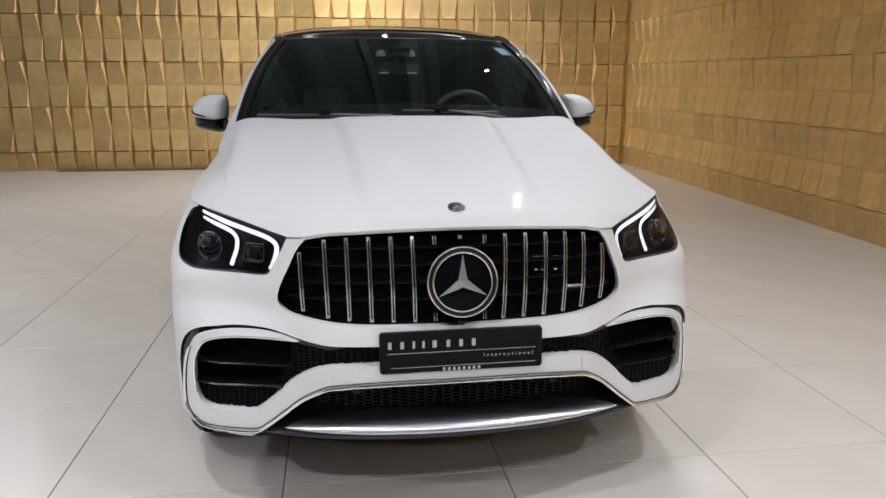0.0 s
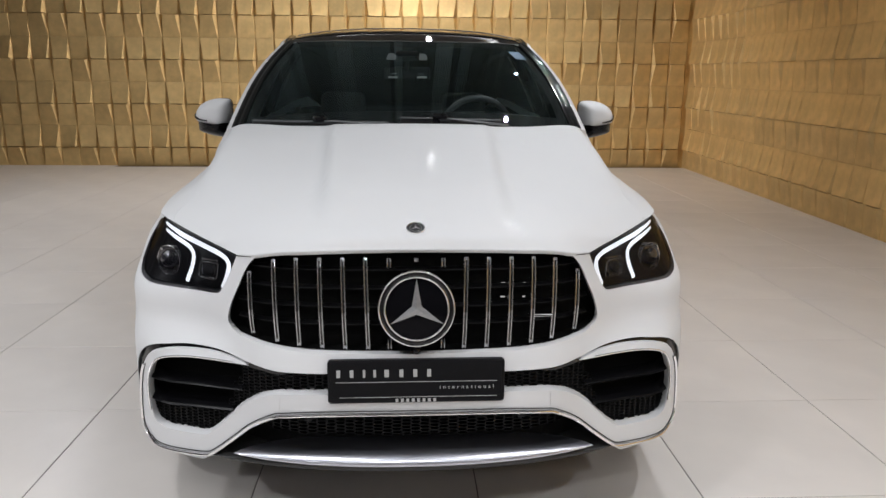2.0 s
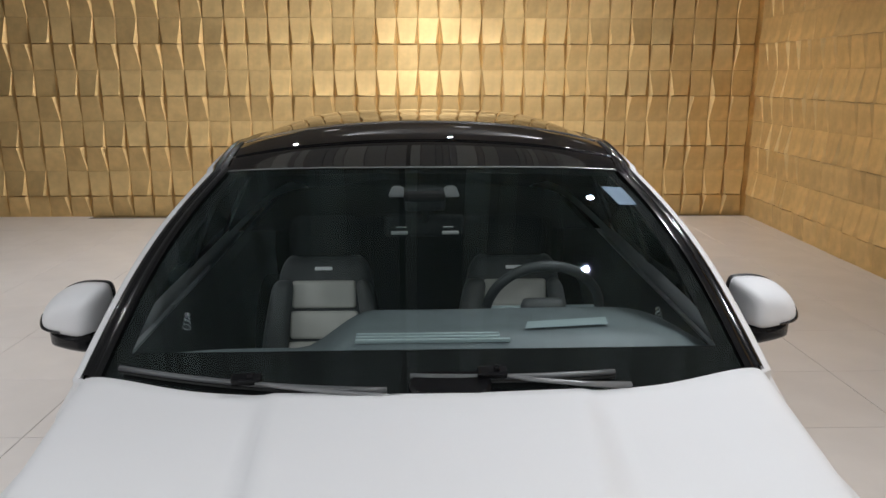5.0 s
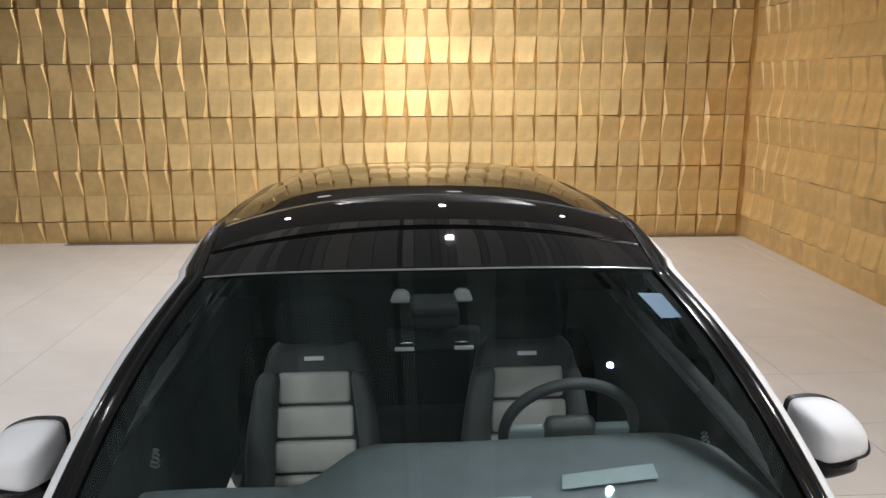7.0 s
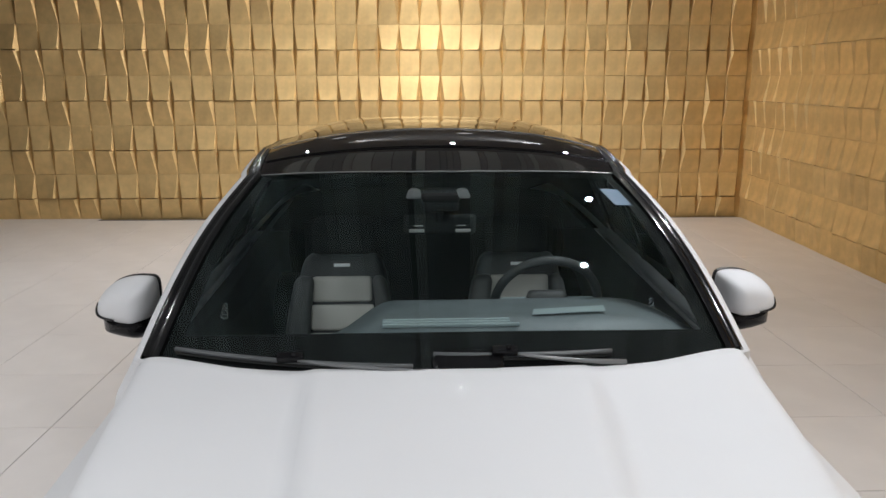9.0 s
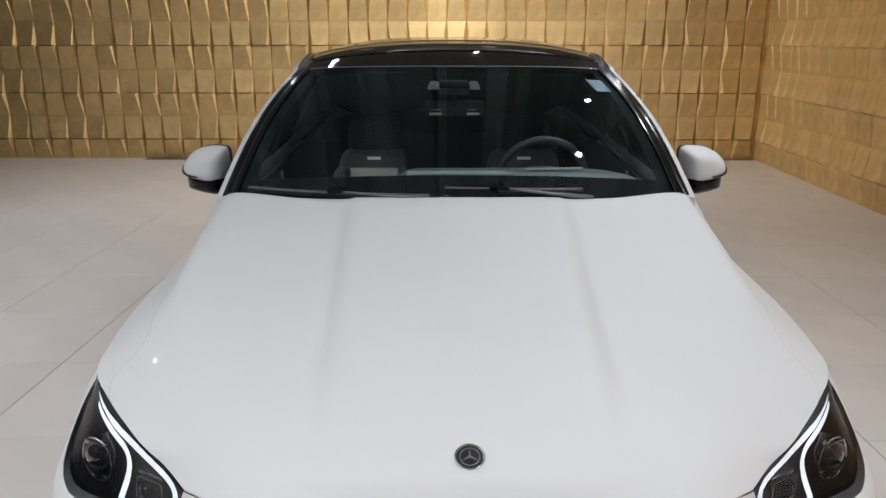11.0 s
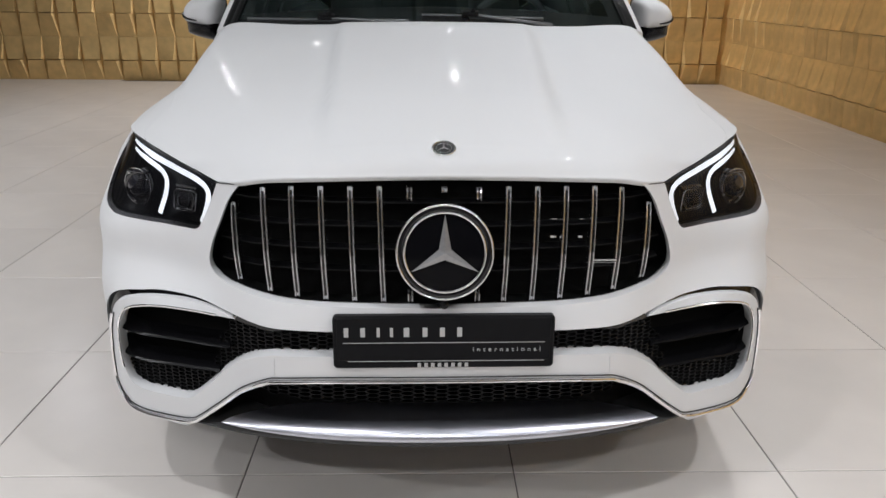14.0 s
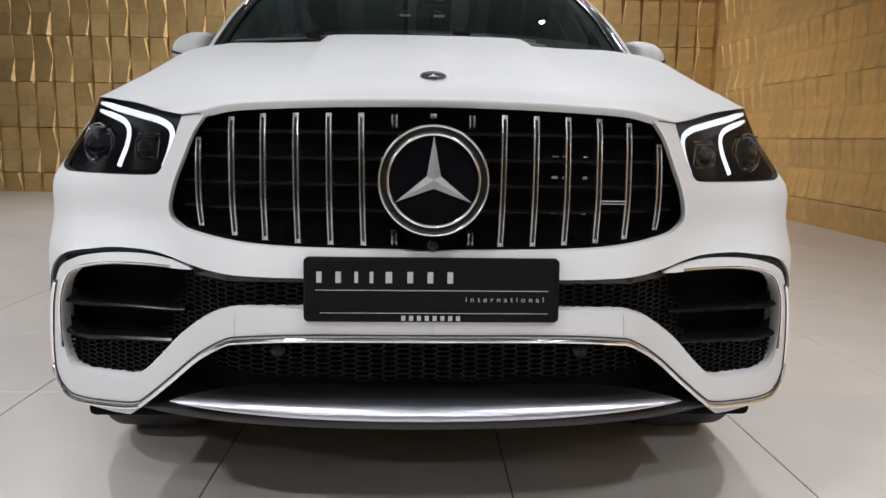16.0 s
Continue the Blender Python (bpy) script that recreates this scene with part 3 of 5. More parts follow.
def disc_mesh(r, y, dome=0.0, steps=48):
    bm = bmesh.new()
    rings = []
    for f in (1.0, 0.75, 0.5, 0.25):
        rings.append([bm.verts.new((r * f * math.cos(k * math.tau / steps), y - dome * (1 - f * f), r * f * math.sin(k * math.tau / steps))) for k in range(steps)])
    for A, B in zip(rings, rings[1:]):
        for k in range(steps):
            bm.faces.new((A[k], A[(k + 1) % steps], B[(k + 1) % steps], B[k]))
    bm.faces.new(rings[-1])
    return bm


def star_mesh(r, core, height, y):
    """A three-pointed star with a raised ridge along every point."""
    bm = bmesh.new()
    tips = [bm.verts.new((r * math.cos(a), y, r * math.sin(a))) for a in (math.pi / 2 + k * math.tau / 3 for k in range(3))]
    pits = [bm.verts.new((core * math.cos(a), y, core * math.sin(a))) for a in (math.pi / 2 + math.pi / 3 + k * math.tau / 3 for k in range(3))]
    top = bm.verts.new((0, y - height, 0))
    for k in range(3):
        bm.faces.new((tips[k], pits[k], top))
        bm.faces.new((pits[k], tips[(k + 1) % 3], top))
    return bm


part("outer_ring", ring_mesh(0.1070, 0.0030, 1.6), CHROME, emblem, smooth=True)
part("dark_ring", ring_mesh(0.0990, 0.007, 0.5), BLACK, emblem, smooth=True)
part("inner_ring", ring_mesh(0.0905, 0.0036, 1.5), CHROME, emblem, smooth=True)
part("disc", disc_mesh(0.094, 0.004, 0.006), EMBLEM_BLACK, emblem, smooth=True)
part("star", star_mesh(0.087, 0.0160, 0.0038, -0.004), STAR, emblem, "chrome three-pointed star")
bm = lathe([(0.0, -0.03), (0.008, -0.03), (0.012, -0.02), (0.016, 0.02)], steps=16)
cm = part("camera_eye", bm, PLASTIC_GLOSS, grille, "small black camera eye under the emblem", smooth=True)
cm.matrix_basis = Matrix.Translation((0, nose(0, 0.72) + 0.012, 0.7225)) @ pose(0, 0, 0, 0, 0, 90)

# number plate
plate = new("number_plate")
plate.parent = car
plate.matrix_basis = pose(0, -0.045, 0.6345, -4)


def rounded_plate(w, h, r, y0, y1, edge=0.002):
    """A flat board with round corners and a small chamfer round its front."""
    pts = []
    for cx, cz, a0 in ((w - r, h - r, 0), (r - w, h - r, 90), (r - w, r - h, 180), (w - r, r - h, 270)):
        pts += [(cx + r * math.cos(radians(a0 + 15 * k)), cz + r * math.sin(radians(a0 + 15 * k))) for k in range(7)]
    bm = bmesh.new()
    rings = []
    for f, y in ((0, y1), (0, y0 + edge), (edge, y0)):
        rings.append([bm.verts.new((x * (1 - f / w), y, z * (1 - f / h))) for x, z in pts])
    for A, B in zip(rings, rings[1:]):
        for k in range(len(pts)):
            bm.faces.new((A[k], A[(k + 1) % len(pts)], B[(k + 1) % len(pts)], B[k]))
    bm.faces.new(rings[-1])
    bm.faces.new(rings[0][::-1])
    return bm


part("plate_holder", rounded_plate(0.2525, 0.0640, 0.010, 0, 0.016, 0.003), PLATE_BLACK, plate, "black plate holder with rounded corners")
part("plate_panel", rounded_plate(0.2445, 0.0520, 0.006, -0.0016, 0.004), PLATE_BLACK, plate).matrix_basis = pose(0, 0, 0.0075)
part("plate_mount", slab_box(-0.20, 0.014, -0.066, 0.20, 0.05, 0.050, 0.004), PLASTIC, plate)


def bar(x0, z0, x1, z1):
    part("lettering_bar", slab_box(x0, -0.0028, z0, x1, -0.001, z1, 0), PRINT, plate)


K = 0.505 / 0.533
x = -0.2420
for w in (0.026, 0.026, 0.018, 0.018, 0.032, 0.028, 0.028, 0.028):
    bar((x + w * 0.1) * K, 0.0140, (x + w * 0.52) * K, 0.0360)
    x += w + 0.0135
bar(-0.242 * K, -0.0012, 0.243 * K, 0.0002)
word = bpy.data.curves.new("word", "FONT")
word.body, word.size, word.space_character, word.extrude = "international", 0.0150, 1.75, 0.0006
carrier = bpy.data.objects.new("word", word)
scene.collection.objects.link(carrier)
bpy.context.view_layer.update()
letters = bpy.data.meshes.new_from_object(carrier.evaluated_get(bpy.context.evaluated_depsgraph_get()))
bpy.data.objects.remove(carrier)
letters.name = "lettering"
letters.materials.clear()
letters.materials.append(PRINT)
across = [v.co.x for v in letters.vertices]
fit_x = 0.163 * K / (max(across) - min(across))
lettering = new("lettering", letters)
lettering.parent = plate
lettering.matrix_basis = Matrix.Translation((0.070 * K - min(across) * fit_x, -0.0022, -0.0225)) @ pose(0, 0, 0, 90) @ Matrix.Diagonal((fit_x, 1, 1, 1))
bar(-0.232 * K, -0.0462, 0.243 * K, -0.0450)
x = -0.064
for k in range(8):
    bar(x * K, -0.0605, (x + 0.0085) * K, -0.0510)
    x += 0.0163

# bonnet and front wings: control rows from the nose to the windscreen, from the middle outward
TOP = [
    [(0, 0.018, 1.004), (0.16, 0.020, 1.002), (0.30, 0.028, 0.997), (0.40, 0.042, 0.991), (0.462, 0.062, 0.979), (0.518, 0.104, 0.972)],
    [(0, 0.050, 1.040), (0.17, 0.053, 1.037), (0.32, 0.073, 1.030), (0.43, 0.098, 1.020), (0.51, 0.135, 1.003), (0.575, 0.168, 0.980)],
    [(0, 0.140, 1.068), (0.19, 0.145, 1.066), (0.36, 0.165, 1.058), (0.49, 0.192, 1.043), (0.585, 0.225, 1.020), (0.664, 0.247, 1.000)],
    [(0, 0.340, 1.108), (0.22, 0.340, 1.107), (0.43, 0.355, 1.099), (0.60, 0.385, 1.080), (0.725, 0.420, 1.052), (0.830, 0.463, 1.020)],
    [(0, 0.600, 1.158), (0.24, 0.600, 1.157), (0.47, 0.610, 1.149), (0.682, 0.620, 1.127), (0.786, 0.632, 1.082), (0.885, 0.650, 1.020)],
    [(0, 0.900, 1.215), (0.25, 0.900, 1.213), (0.49, 0.905, 1.205), (0.728, 0.908, 1.188), (0.800, 0.920, 1.108), (0.919, 0.930, 1.026)],
    [(0, 1.218, 1.266), (0.25, 1.235, 1.265), (0.50, 1.280, 1.260), (0.764, 1.376, 1.256), (0.822, 1.410, 1.166), (0.938, 1.430, 1.040)],
]


def top_point(v, u):
    """v: 0 nose to 6 windscreen; u: 0 middle to 5 outer edge."""
    def spline(p, t):
        i = min(int(t), len(p) - 2)
        f = t - i
        a, b = p[i], p[i + 1]
        z = p[i - 1] if i else 2 * a - b
        c = p[i + 2] if i + 2 < len(p) else 2 * b - a
        return 0.5 * (2 * a + (b - z) * f + (2 * z - 5 * a + 4 * b - c) * f * f + (3 * a - z - 3 * b + c) * f ** 3)
    cols = [spline([np.array(row[j]) for row in TOP], v) for j in range(6)]
    mid = cols[1].copy()
    mid[0] = -mid[0]
    pts = [mid] + cols
    i = min(int(u), 4)
    f = u - i
    z, a, b = pts[i], pts[i + 1], pts[i + 2]
    c = pts[i + 3] if i + 3 < len(pts) else 2 * b - a
    p = 0.5 * (2 * a + (b - z) * f + (2 * z - 5 * a + 4 * b - c) * f * f + (3 * a - z - 3 * b + c) * f ** 3)
    edge = 0.282 + 0.062 * (p[1] - 0.2)
    k = min(max((p[1] - 0.10) / 0.22, 0), 1) * min(max((1.30 - p[1]) / 0.2, 0), 1)
    s = min(max((edge + 0.012 - p[0]) / 0.030, 0), 1)
    p[2] += 0.025 * k * s * s * (3 - 2 * s)
    return p


def split(v):
    """Where the bonnet ends and the wing begins."""
    t = min(max((v - 2.45) / 1.3, 0), 1)
    return 5 - 1.28 * t * t * (3 - 2 * t)


def spaced(a, b, n):
    return [a + (b - a) * k / n for k in range(n + 1)]


US = [k / 40 for k in range(41)]
rows = []
for v in spaced(0, 1, 8)[:-1] + spaced(1, 6, 60):
    r = [top_point(v, split(v) * u) for u in US]
    rows.append([tuple(mirrored([q])[0]) for q in r[::-1]][:-1] + [tuple(q) for q in r])
rows = [[(x, y + 0.02, z - 0.012) for x, y, z in rows[0]]] + rows + [[(x, y + 0.006, z - 0.004) for x, y, z in rows[-1]], [(x, y + 0.008, z - 0.03) for x, y, z in rows[-1]]]
part("bonnet", ribbon(rows), WHITE, car, smooth=True)
for sd in SIDES:
    rows = []
    for v in spaced(2.46, 6, 48):
        s = split(v)
        rows.append([top_point(v, s + 0.005 + (5 - s - 0.005) * k / 14) for k in range(15)])
    part("front_wing", ribbon(rows, side=sd), WHITE, car, smooth=True)

# badge on the bonnet
badge = new("bonnet_badge")
badge.parent = car
badge.matrix_basis = Matrix.Translation((0, 0.078, 1.0555)) @ pose(0, 0, 0, -66)
part("rim", ring_mesh(0.0255, 0.0022, 1.2, 40, 8), CHROME, badge, smooth=True)
part("disc", disc_mesh(0.0255, 0.0, 0.002, 32), BADGE_DARK, badge, smooth=True)
part("inner_rim", ring_mesh(0.0175, 0.0014, 1.0, 32, 6), CHROME, badge, smooth=True)
part("star", star_mesh(0.0172, 0.0030, 0.003, -0.0015), STAR, badge)

# headlights
DRL_TOP = curve([(0.812, 1.004), (0.76, 0.996), (0.711, 0.985), (0.6367, 0.9699), (0.5806, 0.9568), (0.5543, 0.9389), (0.5549, 0.9102), (0.5672, 0.8765), (0.5756, 0.8606)], 5)
DRL_MID = curve([(0.808, 0.986), (0.77, 0.978), (0.728, 0.968), (0.697, 0.956), (0.683, 0.936), (0.686, 0.907), (0.697, 0.876), (0.704, 0.857)], 5)


def strip(pts, w, depth, side):
    """A lit ribbon of width w along points in x, z, slightly domed."""
    p = [np.array(q) for q in pts]
    rows = []
    for i, q in enumerate(p):
        t = p[min(i + 1, len(p) - 1)] - p[max(i - 1, 0)]
        n = np.array((-t[1], t[0])) / np.hypot(*t)
        ww = w * (0.55 + 0.45 * min(1, i / 8))
        rows.append([(q[0] + n[0] * ww * a, nose(q[0] + n[0] * ww * a, q[1] + n[1] * ww * a) + depth - b, q[1] + n[1] * ww * a) for a, b in ((-0.5, 0), (-0.25, 0.003), (0.25, 0.003), (0.5, 0))])
    return ribbon(rows, side=side)


for sd in SIDES:
    lamp = new("headlight")
    lamp.parent = car
    part("housing", sheet(to_arc([tuple(q) for q in LAMP]), on_nose(0.045), side=sd, rim=(0, -0.044, 0), grid=0.03), LAMP_DARK, lamp, "smoked dark headlight housing")
    part("light_strip", strip(DRL_TOP, 0.0145, 0.016, sd), LIT, lamp, "lit white running-light strip", smooth=True)
    part("light_strip", strip(DRL_MID, 0.0130, 0.020, sd), LIT, lamp, "lit white running-light strip", smooth=True)
    for cx, cz, r, d in ((0.775, 0.905, 0.040, 0.030), (0.628, 0.898, 0.026, 0.030)):
        bm = lathe([(0.0, -0.020), (r * 0.4, -0.018), (r * 0.75, -0.010), (r * 0.86, 0.0), (r * 0.9, -0.006), (r, -0.006), (r * 1.06, 0.03)], steps=28)
        pj = part("projector", bm, PROJ, lamp, "dark projector lens", smooth=True)
        pj.matrix_basis = Matrix.Translation((sd * cx, nose(cx, cz) + d, cz)) @ pose(0, 0, 0, 0, 0, 90 + sd * 16)
    at = Matrix.Translation((sd * 0.778, nose(0.778, 0.905) + 0.020, 0.906)) @ pose(0, 0, 0, -4, 0, sd * 30)
    part("projector_bezel", ring_mesh(0.047, 0.0016, 1.2, 40, 6), CHROME_SOFT, lamp, "thin chrome bezel", smooth=True).matrix_basis = at
    part("projector_hood", slab_box(-0.034, -0.004, 0.036, 0.034, 0.012, 0.041, 0.002), PROJ, lamp).matrix_basis = at
    for a in (0.6, 2.2, 3.6, 4.4, 5.4):
        part("facet", slab_box(-0.005, -0.004, -0.0022, 0.005, 0.002, 0.0022, 0.001), CHROME, lamp).matrix_basis = at @ Matrix.Translation((0.040 * math.cos(a), 0, 0.040 * math.sin(a)))
    at = Matrix.Translation((sd * 0.628, nose(0.628, 0.90) + 0.022, 0.899)) @ pose(0, 0, 0, -4, 0, sd * 30)
    frame_pts = [(0.036 * a + 0.004 * c, 0, 0.026 * c) for a, c in ((-1, -0.8), (-0.8, -1), (0.8, -1), (1, -0.8), (1, 0.8), (0.8, 1), (-0.8, 1), (-1, 0.8))]
    part("projector_bezel", tube(frame_pts, 0.0015, True), CHROME_SOFT, lamp, "thin chrome bezel").matrix_basis = at
    for a in (-0.02, -0.006, 0.008, 0.022):
        part("facet", slab_box(a - 0.004, -0.003, -0.022, a + 0.004, 0.002, -0.018, 0.001), CHROME, lamp).matrix_basis = at
    part("trim_fin", slab_box(-0.034, 0, -0.003, 0.034, 0.02, 0.003, 0.002), CHROME_SOFT, lamp).matrix_basis = at @ Matrix.Translation((0, 0.004, 0.033))
    part("lens", sheet(to_arc([tuple(q) for q in LAMP]), on_nose(0.002), side=sd, grid=0.02), LENS, lamp, "clear headlight lens", smooth=True)

# flanks
EDGE = curve([(0.830, 0.463, 1.020), (0.885, 0.650, 1.020), (0.919, 0.930, 1.026), (0.938, 1.430, 1.040), (0.951, 2.0, 1.065), (0.955, 2.8, 1.09), (0.955, 3.6, 1.13), (0.93, 4.2, 1.17), (0.86, 4.6, 1.18), (0.76, 4.80, 1.17)], 8)
E_X, E_Y, E_Z = ([float(q[k]) for q in EDGE] for k in range(3))
WIDE = curve([(0.930, 0.42), (0.945, 0.5), (0.970, 0.7), (0.989, 0.9), (0.99, 1.5), (0.985, 2.4), (0.995, 3.3), (1.005, 3.85), (0.985, 4.3), (0.93, 4.6), (0.84, 4.78)], 6)
WEST_FLANK = ([float(q[1]) for q in WIDE], [float(q[0]) for q in WIDE])
ARCHES = ((0.90, 0.385), (3.835, 0.385))


def flank(y, z):
    ex, ez = float(np.interp(y, E_Y, E_X)), float(np.interp(y, E_Y, E_Z))
    w = float(np.interp(y, *WEST_FLANK))
    t = min(max((ez - z) / (0.24 + 0.16 * min(max((1.2 - y) / 0.6, 0), 1)), 0), 1)
    x = ex + (w - ex) * math.sin(t * math.pi / 2) ** 0.75
    crease = 0.006 * math.exp(-((z - 0.86) / 0.03) ** 2)
    tuck = 0.045 * max((0.5 - z) / 0.25, 0) ** 2
    return x + crease - tuck, y, z


def flank_outline(y0, y1, top=0.0, low=0.29):
    """The outline of a flank panel from y0 to y1, with the wheel arches cut out."""
    up = [(y, float(np.interp(y, E_Y, E_Z)) - top) for y in np.linspace(y0, y1, max(3, int((y1 - y0) / 0.06)))]
    down, y = [], y1
    pts = list(np.linspace(y1, y0, max(3, int((y1 - y0) / 0.03))))
    for y in pts:
        z = low
        for cy, cz in ARCHES:
            d = 0.425 ** 2 - (y - cy) ** 2
            if d > 0:
                z = max(z, cz + math.sqrt(d))
        down.append((float(y), z))
    return up + down


def flank_surf(a, b):
    return flank(a, b)


for sd in SIDES:
    for name, y0, y1 in (("front_wing_side", 0.56, 1.362), ("door", 1.37, 2.48), ("door", 2.488, 3.40), ("rear_quarter", 3.408, 4.78)):
        ob = part(name, sheet(flank_outline(y0, y1), flank_surf, side=sd, grid=0.05, rim=(-0.02, 0, 0)), WHITE, car, smooth=True)
        if name == "door":
            part("handle", slab_box(0, 0, 0, 0.035, 0.22, 0.03, 0.012), WHITE, ob).matrix_basis = Matrix.Translation((sd * 0.985 - (0.0 if sd > 0 else 0.035), y1 - 0.32, 0.90))
    for cy, cz in ARCHES:
        rows = [[(flank(cy + r * math.cos(a), min(max(cz + r * math.sin(a), 0.3), 1.0))[0] + dx, cy + r * math.cos(a), cz + r * math.sin(a)) for a in np.linspace(0.0, math.pi if cy > 2 else 2.15, 30)]
                for r, dx in ((0.435, 0.003), (0.420, 0.010), (0.405, 0.004), (0.40, -0.06))]
        part("wheel_arch_trim", ribbon(rows, side=sd), PLASTIC_GLOSS, car)
    for cy, cz in ARCHES:
        a = [(cy + 0.43 * math.cos(t), cz + 0.43 * math.sin(t)) for t in np.linspace(-0.25, math.pi + 0.25, 20)]
        part("arch_liner", ribbon([[(0.62, y, z) for y, z in a], [(0.90, y, z) for y, z in a]], side=sd), DARK, car)
        part("arch_liner", slab_box(sd * 0.62 - 0.005, cy - 0.43, 0.22, sd * 0.62 + 0.005, cy + 0.43, 0.85, 0), DARK, car)
    rows = [[(0.955, y, 0.30), (0.965, y, 0.24), (0.93, y, 0.205), (0.80, y, 0.20)] for y in np.linspace(1.33, 3.41, 12)]
    part("sill", ribbon(rows, side=sd), PLASTIC, car)
part("underbody", slab_box(-0.86, 0.35, 0.215, 0.86, 4.6, 0.30, 0.02), DARK, car)

# tail
TAIL = curve([(0, 4.93), (0.4, 4.915), (0.65, 4.87), (0.80, 4.79), (0.86, 4.70)], 6)
TAIL_X, TAIL_Y = [q[0] for q in TAIL], [q[1] for q in TAIL]


def tail(x, z):
    return x, float(np.interp(abs(x), TAIL_X, TAIL_Y)) - 0.10 * max(z - 0.75, 0) / 0.4 - 0.05 * max(0.5 - z, 0) / 0.2, z


part("rear_bumper", sheet([(-0.85, 0.30), (-0.4, 0.27), (0.4, 0.27), (0.85, 0.30), (0.86, 0.8), (0.80, 1.12), (0.4, 1.15), (-0.4, 1.15), (-0.80, 1.12), (-0.86, 0.8)], tail, grid=0.06), WHITE, car, smooth=True)

# greenhouse: windscreen, roof, pillars and side glass
ROOF = curve([(2.036, 1.652), (2.3, 1.706), (2.55, 1.740), (2.8, 1.759), (3.1, 1.768), (3.4, 1.765), (3.65, 1.751), (3.8, 1.734), (4.1, 1.66), (4.4, 1.53), (4.65, 1.38), (4.84, 1.25)], 8)
R_Y, R_Z = [float(q[0]) for q in ROOF], [float(q[1]) for q in ROOF]
RAIL = curve([(0.612, 2.036), (0.640, 2.4), (0.657, 2.8), (0.660, 3.2), (0.652, 3.6), (0.63, 4.0), (0.605, 4.35), (0.575, 4.65), (0.56, 4.84)], 8)
RL_Y, RL_X = [float(q[1]) for q in RAIL], [float(q[0]) for q in RAIL]


def roof(u, y):
    """u: -1 to 1 across."""
    x = u * float(np.interp(y, RL_Y, RL_X))
    k = min(max((y - 2.036) / 0.6, 0), 1)
    j = min(max((y - 2.45) / 0.7, 0), 1)
    z = float(np.interp(y, R_Y, R_Z)) - (0.012 + 0.012 * k) * u * u - (0.030 * k + 0.045 * j) * abs(u) ** 6
    return x, y, z


def seam(u, y):
    """A point of a line across the roof that bows back in the middle."""
    return roof(u, y - 0.22 * u * u * min(max((y - 2.04) / 0.5, 0), 1))


def screen(u, v):
    """Windscreen: u -1 to 1 across, v 0 at the cowl to 1 at the roof."""
    half_x = 0.777 + (0.612 - 0.777) * v + 0.016 * math.sin(math.pi * min(max(v, 0), 1))
    y0, y1 = 1.215 + 0.19 * u * u, 2.036
    z0, z1 = 1.245 - 0.005 * u * u, 1.650 - 0.012 * abs(u) ** 4
    bow = 0.030 * math.sin(math.pi * v)
    return u * half_x, y0 + (y1 - y0) * v - 0.3 * bow * (1 - u * u), z0 + (z1 - z0) * v + bow


pane = part("windscreen", ribbon([[screen(u, v) for u in np.linspace(-0.985, 0.985, 33)] for v in np.linspace(-0.03, 1, 21)]), GLASS, car, "tinted curved windscreen", smooth=True)
pane.visible_shadow = False
part("windscreen_frit", ribbon([[tuple(np.array(screen(u, -0.03 + (0.195 - 0.075 * u * u) * k)) + (0, 0.002, -0.003)) for u in np.linspace(-0.985, 0.985, 33)] for k in np.linspace(0, 1, 5)]), DARK, car, "black printed band along the windscreen's foot")
for sd in SIDES:
    part("windscreen_frit", ribbon([[tuple(np.array(screen(u, v)) + (0, 0.002, -0.003)) for u in (0.905, 0.94, 0.985)] for v in np.linspace(0.1, 1, 14)], side=sd), DARK, car, "black printed band along the windscreen's edge")
part("windscreen_band", ribbon([[tuple(np.array(screen(u, v)) + (0, -0.002, 0.002)) for u in np.linspace(-0.99, 0.99, 33)] for v in (0.990, 0.995, 1.000)]), SATIN_GREY, car, "thin bright strip at the top of the windscreen")
part("roof_front", ribbon([[seam(u, y) for u in np.linspace(-1, 1, 41)] for y in np.linspace(2.042, 2.290, 12)]), ROOF_DARK, car, "gloss black front roof panel", smooth=True)
for dy in (2.296, 2.318):
    part("roof_seal", tube([tuple(np.array(seam(u, dy)) + (0, 0, 0.0006)) for u in np.linspace(-0.97, 0.97, 31)], 0.0022), PLASTIC_GLOSS, car, "black seal between the roof panels")
part("roof_glass", ribbon([[seam(u, y) for u in np.linspace(-1, 1, 41)] for y in np.linspace(2.330, 2.650, 10)]), BLACK, car, "gloss black panoramic roof glass", smooth=True)
part("roof_seal", tube([tuple(np.array(seam(u, 2.655)) + (0, 0, 0.0005)) for u in np.linspace(-0.97, 0.97, 31)], 0.0035), CHROME_SOFT, car, "thin bright seal across the roof")
part("roof_glass", ribbon([[seam(u, y) for u in np.linspace(-1, 1, 41)] for y in np.linspace(2.661, 3.76, 26)]), BLACK, car, "gloss black panoramic roof glass", smooth=True)
part("rear_window", ribbon([[seam(u, 3.766)  for u in np.linspace(-1, 1, 41)]] + [[roof(u, y) for u in np.linspace(-1, 1, 41)] for y in np.linspace(3.80, 4.70, 22)]), BLACK, car, smooth=True)
part("tailgate", ribbon([[roof(u, y) for u in np.linspace(-1, 1, 21)] for y in (4.705, 4.75, 4.80, 4.84)] + [[(x * 1.1, 4.86, 1.16) for x in np.linspace(-0.6, 0.6, 21)]]), WHITE, car, smooth=True)

